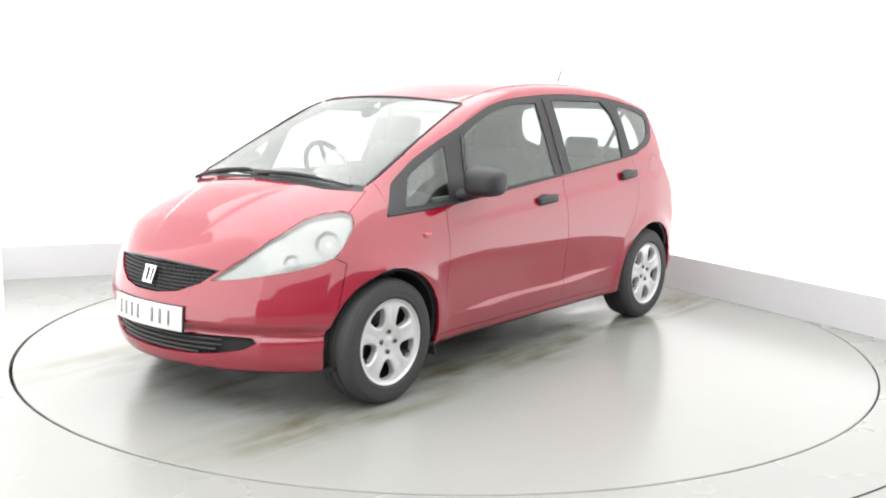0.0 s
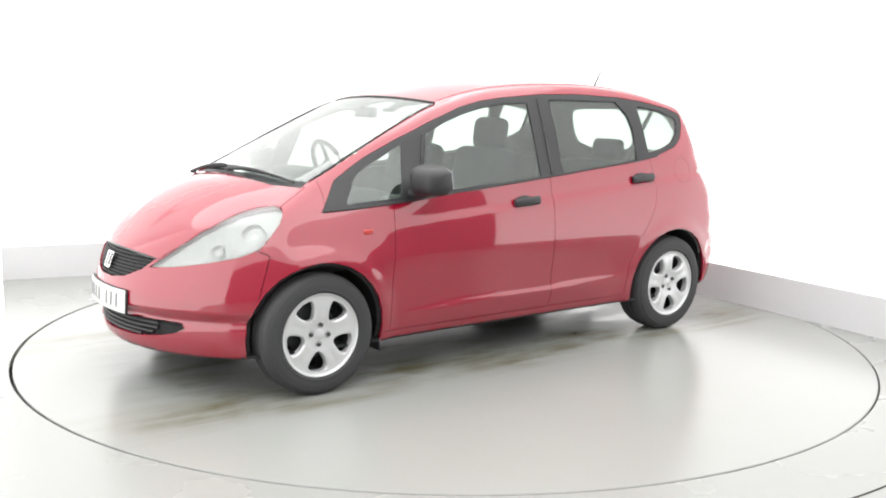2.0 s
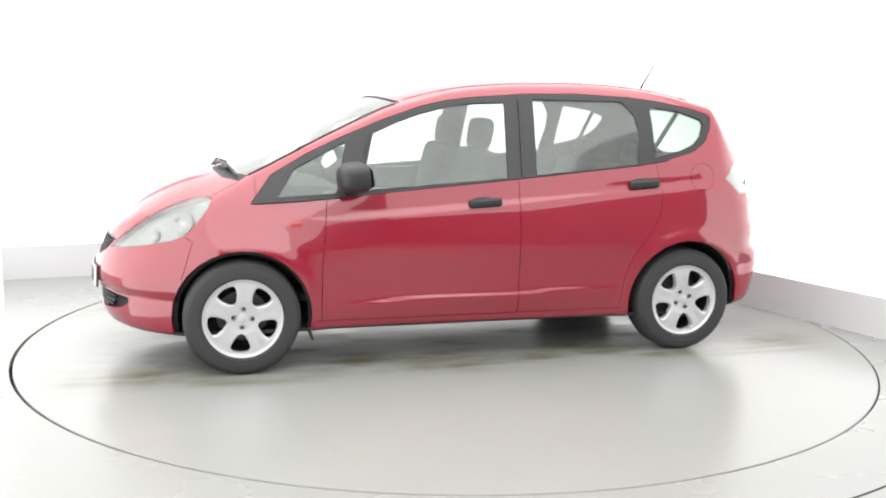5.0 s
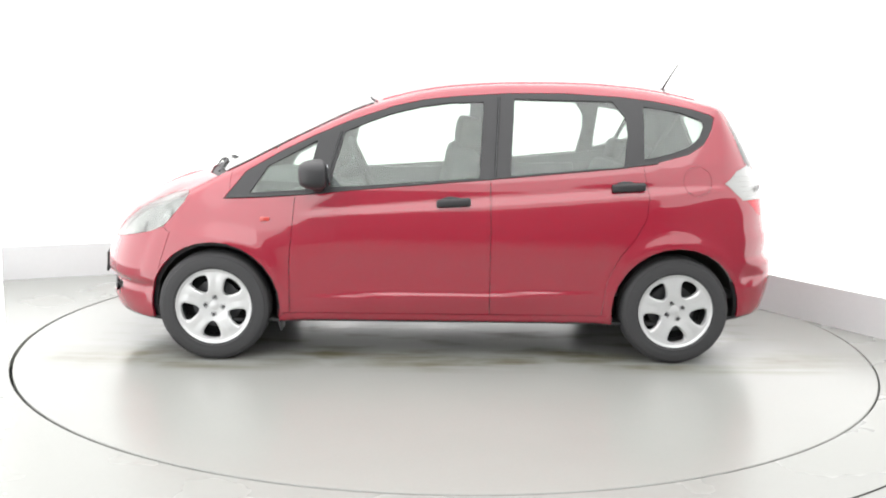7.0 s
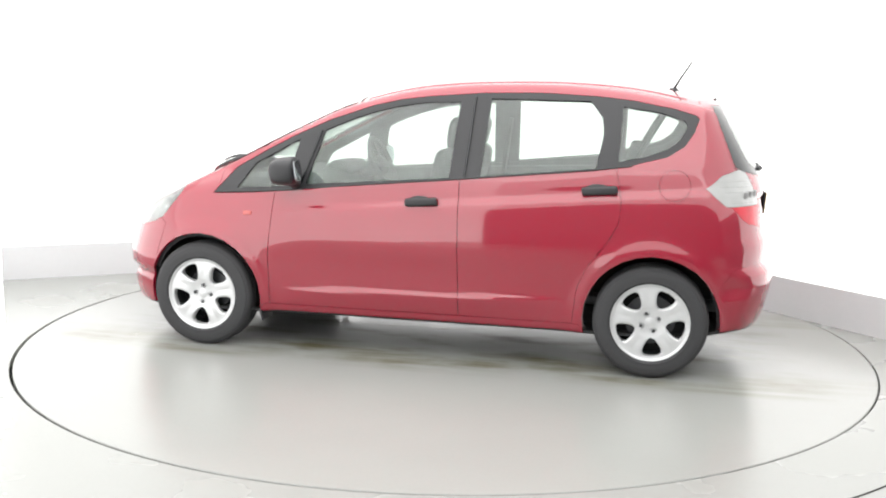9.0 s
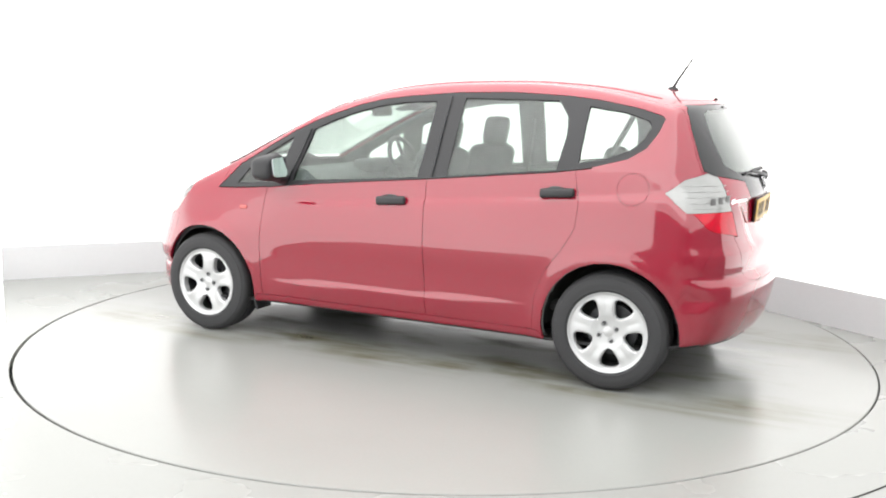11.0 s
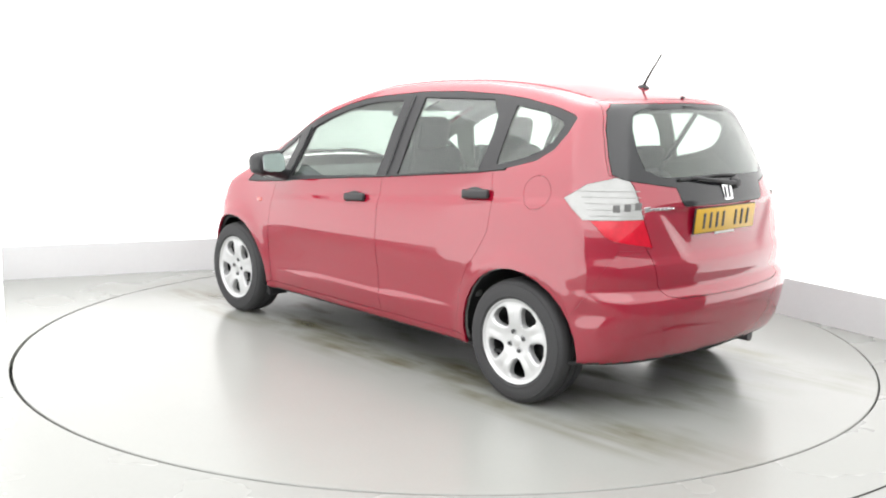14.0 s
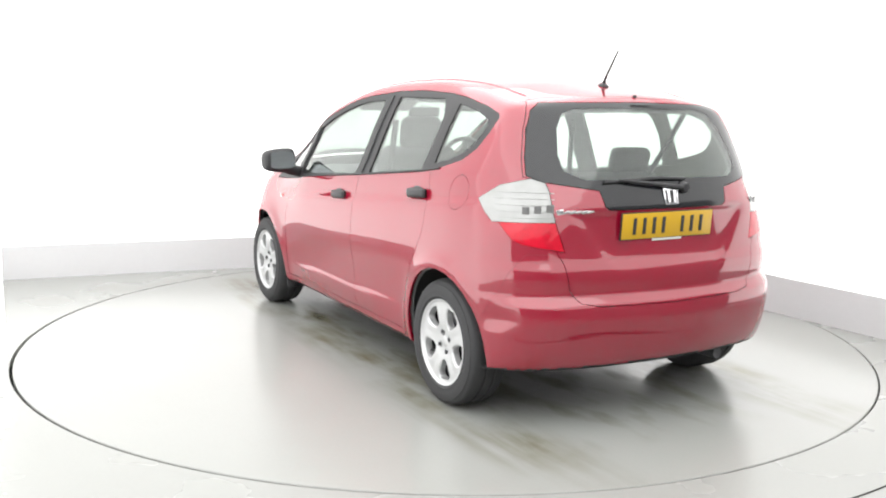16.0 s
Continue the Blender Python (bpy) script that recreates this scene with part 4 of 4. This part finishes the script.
# fittings on either side
for s in (1, -1):
    # door handles: a pull over a dark hollow
    for x, z in ((-0.028, 0.873), (-0.962, 0.968)):
        y = on_side(x, z)
        h = new("door_handle")
        h.parent = car
        part("hollow", lathe([(0, 0.004), (0.040, 0.003), (0.046, 0.0)], 24), BLACK, h).matrix_basis = pose(x + 0.01, s * (y - 0.001), z - 0.004, 0, 0, 0 if s > 0 else 180) @ Matrix.Diagonal((1.5, 1, 0.8, 1))
        part("pull", box((0.182, 0.028, 0.046), (0, 0, 0), 0.0135, seg=3), BLACK, h, "black plastic door handle").matrix_basis = pose(x, s * (y + 0.014), z, 0, 4 , -1.5 * s)
    # mirror: rounded housing on a foot, glass facing back
    mirror = new("door_mirror")
    mirror.parent = car
    bm = bmesh.new()
    bmesh.ops.create_uvsphere(bm, u_segments=32, v_segments=20, radius=1.0)
    for v in bm.verts:
        c = v.co
        e = lambda q, p: math.copysign(abs(q) ** p, q)
        c.x, c.y, c.z = e(c.x, 0.75), e(c.y, 0.55), e(c.z, 0.55)
        if c.x < 0:
            c.x *= 0.30
        c.z *= 1.0 - 0.12 * c.y
        c.x, c.y, c.z = 0.112 * c.x, 0.104 * c.y, 0.075 * c.z
    m = pose(0.668, s * 0.925, 1.020, 0, 3, 9 * s)
    if s < 0:
        bmesh.ops.scale(bm, vec=(1, -1, 1), verts=bm.verts)
    bmesh.ops.transform(bm, matrix=m, verts=bm.verts)
    part("housing", bm, BLACK, mirror, "black plastic mirror housing", smooth=60)
    out = [(-0.080, 0.045), (-0.05, 0.055), (0.06, 0.051), (0.083, 0.038), (0.085, -0.040), (0.06, -0.053), (-0.05, -0.055), (-0.083, -0.040)]
    bm = prism([(s * a, b) for a, b in out], 0.004, "yz", -0.0405)
    bmesh.ops.transform(bm, matrix=pose(-0.001, 0, 0, 0, 5, 0), verts=bm.verts)
    bmesh.ops.transform(bm, matrix=m, verts=bm.verts)
    part("mirror_glass", bm, MIRRORGLASS, mirror, "mirror glass", smooth=0)
    part("foot", tube([(0.70, s * 0.745, 0.935), (0.69, s * 0.80, 0.950), (0.675, s * 0.87, 0.962), (0.665, s * 0.90, 0.985)], 0.036, 12, 0.028), BLACK, mirror)
    # rubbing seals round the side glass: strip along the belt line
    pts = [(x, s * (on_side(x, z) + 0.002), z) for x, z in [(1.19, 0.876), (0.97, 0.888), (0.70, 0.912), (0.28, 0.957), (-0.23, 1.002), (-0.63, 1.042), (-0.93, 1.072), (-1.12, 1.098)]]
    part("belt_seal", tube(pts, 0.006, 6), BLACK, car, "black rubber belt seal")
    for x0, z0, x1, z1 in ((0.66, 0.945, 0.575, 1.235), (-0.25, 1.01, -0.275, 1.43)):
        pts = [(x0 + (x1 - x0) * k / 6, s * (on_side(x0 + (x1 - x0) * k / 6, z0 + (z1 - z0) * k / 6) + 0.001), z0 + (z1 - z0) * k / 6) for k in range(7)]
        part("door_edge", tube(pts, 0.006, 6), GLOSSBLACK, DOORS[s][0 if x0 > 0 else 1])
    # indicator repeater
    part("repeater", box((0.052, 0.010, 0.024), (0.973, s * (on_side(0.973, 0.771) + 0.001), 0.771), 0.004, seg=3), AMBER, car, "small amber indicator")
    # headlight inside: deep main bowl, side lamp bowl, each with its bulb and bezel ring
    for x, z, r, d in ((1.535, 0.778, 0.056, 0.022), (1.68, 0.705, 0.032, 0.014)):
        y = on_side(x, z)
        n = skin_normal(np.array([[x, y, z]]))[0]
        q = Vector((n[0], s * n[1], n[2])).to_track_quat("Z", "Y").to_matrix().to_4x4()
        at = Matrix.Translation(Vector((x, s * y, z)) - Vector((n[0], s * n[1], n[2])) * 0.011) @ q
        bowl = lathe([(0.001, -d), (r * 0.3, -d * 0.91), (r * 0.6, -d * 0.64), (r * 0.85, -d * 0.28), (r, 0.0), (r * 1.04, 0.001), (r * 1.06, -0.004), (r * 1.02, -d * 0.3)], 32, "z")
        lamp_bowl = part("lamp_bowl", bowl, LAMPSILVER, HEADLAMP[s], "silver lamp bowl")
        lamp_bowl.matrix_basis = at
        part("bulb", lathe([(0.001, -d * 0.25), (r * 0.12, -d * 0.28), (r * 0.17, -d * 0.45), (r * 0.17, -d)], 14, "z"), CHROME, lamp_bowl)
    # tail light ribs
    for k in range(5):
        z = 0.925 + 0.026 * k
        pts = []
        for q in np.linspace(-0.84 + 0.004 * k, -0.60 + 0.012 * k, 9):
            lo, hi = 0.0, 1.2
            for _ in range(24):
                w = (lo + hi) / 2
                px, py = q / math.sqrt(2) - w / math.sqrt(2) - 0.62, q / math.sqrt(2) + w / math.sqrt(2) + 0.62
                lo, hi = (w, hi) if skin(np.array([px]), np.array([py]), np.array([z]))[0] < 0 else (lo, w)
            pts.append((px, s * py, z))
        part("lamp_rib", tube(pts, 0.0018, 5), WHITELENS, TAILLAMP[s])
    for q, z, w in ((-0.815, 0.955, 0.020), (-0.765, 0.950, 0.022), (-0.715, 0.945, 0.020)):
        lo, hi = 0.0, 1.2
        for _ in range(24):
            k = (lo + hi) / 2
            px, py = q / math.sqrt(2) - k / math.sqrt(2) - 0.62, q / math.sqrt(2) + k / math.sqrt(2) + 0.62
            lo, hi = (k, hi) if skin(np.array([px]), np.array([py]), np.array([z]))[0] < 0 else (lo, k)
        n = skin_normal(np.array([[px, py, z]]))[0]
        turn = math.degrees(math.atan2(n[1], n[0]))
        part("lamp_cell", box((0.003, 0.030, 0.056), (0, 0, 0), 0.001), LAMPCELL, TAILLAMP[s], "dark grey lamp cell").matrix_basis = pose(px, s * py, z, 0, 0, s * turn)
    # mud flap behind the front wheel
    part("mud_flap", box((0.012, 0.14, 0.07), (0.90, s * 0.73, 0.195), 0.004, pose(0, 0, 0, 0, 14, 0)), BLACK, car, "small black flap")

# roof: ditch strips and the aerial
for s in (1, -1):
    pts = [(x, s * (0.505 - 0.012 * abs(x)), on_top(x, 0.505 - 0.012 * abs(x)) - 0.001) for x in np.linspace(0.36, -1.38, 24)]
    part("roof_strip", tube(pts, 0.0055, 6), PAINT, roof, "roof ditch moulding")
aerial = new("aerial")
aerial.parent = roof
zb = on_top(-1.325, 0)
part("base", box((0.075, 0.038, 0.022), (-1.32, 0, zb + 0.006), 0.009, seg=3, taper=(0.5, 0.5)), BLACK, aerial, "black aerial base")
part("rod", tube([(-1.325, 0, zb + 0.012), (-1.352, 0, zb + 0.06), (-1.418, -0.005, 1.655)], 0.008, 8, 0.004), BLACK, aerial, "thin slanted aerial rod")


# windscreen wipers lying along its base
def windscreen_wiper(x0, y0, x1, y1):
    w = new("windscreen_wiper")
    w.parent = car
    P = [(x0 + (x1 - x0) * k / 10, y0 + (y1 - y0) * k / 10) for k in range(11)]
    part("arm", tube([(x, y, on_top(x, y) + 0.016 + 0.012 * math.sin(math.pi * i / 10)) for i, (x, y) in enumerate(P[:8])], 0.011, 8, 0.006), BLACK, w)
    part("blade", tube([(x - 0.022, y, on_top(x - 0.022, y) + 0.010) for x, y in P[2:]], 0.010, 8, 0.006), BLACK, w)
    part("pivot", lathe([(0, 0.02), (0.016, 0.018), (0.02, 0.0)], 16, "z"), BLACK, w).matrix_basis = pose(x0, y0, on_top(x0, y0) + 0.004)


windscreen_wiper(1.335, -0.02, 1.278, 0.57)
windscreen_wiper(1.340, -0.50, 1.305, 0.08)
pts = [(x, y, on_top(x, abs(y)) + 0.001) for x, y in [(0.447 - 0.055 * (abs(v) / 0.53) ** 2.4, v) for v in np.linspace(-0.53, 0.53, 25)]]
part("screen_seal", tube(pts, 0.006, 6), BLACK, car, "black windscreen seal")
for s in (1, -1):
    pts = [(x, s * y, on_top(x, y) + 0.001) for x, y in [(0.41 + 0.79 * k / 12, 0.545 + 0.072 * k / 12) for k in range(13)]]
    part("screen_seal", tube(pts, 0.006, 6), BLACK, car, "black windscreen seal")

# ---------------- cabin ----------------


def cushion(size, at, rot, bevel, mat, name, parent, label=""):
    bm = box(size, (0, 0, 0), bevel, seg=4)
    for v in bm.verts:
        v.co.x *= 1 + 0.10 * (v.co.z / size[2])
    ob = part(name, bm, mat, parent, label, smooth=60)
    ob.matrix_basis = pose(*at, *rot)
    return ob


def seat(x, y, wide=0.48):
    st = new("front_seat")
    st.parent = car
    cushion((0.50, wide, 0.16), (x + 0.22, y, 0.56), (0, -8, 0), 0.06, FABRIC, "cushion", st, "dark grey cloth seat cushion")
    cushion((0.15, wide, 0.62), (x - 0.07, y, 0.84), (0, -14, 0), 0.06, FABRIC, "backrest", st, "dark grey cloth backrest")
    cushion((0.10, 0.25, 0.185), (x - 0.155, y, 1.225), (0, -10, 0), 0.045, FABRIC, "headrest", st, "dark grey cloth headrest")
    for k in (-0.05, 0.05):
        part("headrest_post", tube([(x - 0.145, y + k, 1.10), (x - 0.155, y + k, 1.18)], 0.007, 8), CHROME, st)


seat(0.02, 0.36)
seat(0.02, -0.36)
bench = new("rear_seat")
bench.parent = car
cushion((0.48, 1.22, 0.15), (-0.70, 0, 0.58), (0, -6, 0), 0.06, FABRIC, "cushion", bench)
for y, w in ((0.31, 0.58), (-0.31, 0.58)):
    cushion((0.14, w, 0.52), (-1.00, y, 0.80), (0, -22, 0), 0.05, FABRIC, "backrest", bench, "dark grey cloth rear backrest")
for y in (0.36, -0.36):
    cushion((0.08, 0.24, 0.13), (-1.12, y, 1.12), (0, -14, 0), 0.035, FABRIC, "headrest", bench, "dark grey rear headrest")
dash = new("dashboard")
dash.parent = car
bm = prism([(1.26, 0.93), (1.05, 0.965), (0.80, 0.955), (0.68, 0.92), (0.64, 0.84), (0.70, 0.66), (0.95, 0.55), (1.2, 0.55)], 1.24, "xz", -0.62, 0.02)
part("dash_body", bm, DASHMAT, dash, "dark grey moulded dashboard")
part("binnacle", box((0.16, 0.34, 0.09), (0.76, -0.36, 0.965), 0.03, seg=3), DASHMAT, dash)
part("console", box((0.26, 0.24, 0.40), (0.62, 0, 0.70), 0.04, seg=3), DASHMAT, dash)
wheel_s = new("steering_wheel")
wheel_s.parent = car
wheel_s.matrix_basis = pose(0.52, -0.36, 0.985, 0, -66, 0)
part("steering_rim", tube([(0.185 * math.cos(2 * math.pi * k / 36), 0.185 * math.sin(2 * math.pi * k / 36), 0) for k in range(37)], 0.016, 10), DASHMAT, wheel_s, "dark steering wheel rim")
part("steering_hub", lathe([(0, 0.02), (0.05, 0.018), (0.07, 0.0), (0.06, -0.04), (0.03, -0.16)], 24, "z"), DASHMAT, wheel_s)
for a in (0, 180, -90):
    c, d = math.cos(radians(a + 90)), math.sin(radians(a + 90))
    part("spoke", tube([(0.05 * c, 0.05 * d, 0.0), (0.175 * c, 0.175 * d, 0.0)], 0.016, 8, 0.012), DASHMAT, wheel_s)
im = new("interior_mirror")
im.parent = car
part("mirror_body", box((0.03, 0.22, 0.06), (0.50, 0, 1.335), 0.012, seg=3), DASHMAT, im)
part("mirror_stalk", tube([(0.50, 0, 1.345), (0.53, 0, 1.375)], 0.008, 8), DASHMAT, im)
part("cabin_floor", box((2.6, 1.3, 0.05), (-0.35, 0, 0.36), 0.02), DASHMAT, car, "dark cabin floor")
part("load_cover", box((0.46, 1.06, 0.025), (-1.42, 0, 0.93), 0.01), LININGGREY, car, "grey load cover")
part("bulkhead", box((0.04, 1.2, 0.55), (1.22, 0, 0.62), 0.01), LINER, car)
for s in (1, -1):
    # door cards and belts
    part("door_card", box((1.75, 0.05, 0.56), (-0.05, s * 0.725, 0.69), 0.02, pose(0, 0, 0, s * 3, 2.4, 0)), LININGGREY, car, "grey inner door trim")
    part("seat_belt", tube([(-0.30, s * 0.60, 1.30), (-0.26, s * 0.62, 1.0), (-0.22, s * 0.63, 0.6)], 0.016, 6), FABRIC, car, "dark seat belt")
    part("seat_belt", tube([(-1.27, s * 0.58, 1.36), (-1.18, s * 0.56, 1.20), (-1.08, s * 0.52, 1.02)], 0.014, 6), FABRIC, car, "dark seat belt")
    part("sun_visor", box((0.16, 0.34, 0.018), (0.40, s * 0.30, 1.375), 0.006, pose(0, 0, 0, 0, 22, 0)), LININGGREY, car)
# suspension and tanks that show below the sill
part("fuel_tank", box((0.75, 0.95, 0.10), (-0.35, 0, 0.185), 0.03), LINER, car)
part("rear_axle", tube([(-1.2, -0.6, 0.24), (-1.16, 0, 0.23), (-1.2, 0.6, 0.24)], 0.04, 10), DARKMETAL, car)
part("subframe", box((0.30, 0.9, 0.08), (1.05, 0, 0.17), 0.03), DARKMETAL, car)


# ---------------- what moves ----------------
PIVOT = Vector((0.024, -0.107, 0.0))


def motions():
    rows_car, rows_disc = [], []
    for t in range(17):
        a = 230.59 - 6.931 * t
        turn = pose(0, 0, 0, 0, 0, a)
        rows_disc.append((float(t), turn))
        rows_car.append((float(t), turn @ Matrix.Translation(PIVOT)))
    walk(car, rows_car)
    walk(turntable, rows_disc)


motions()
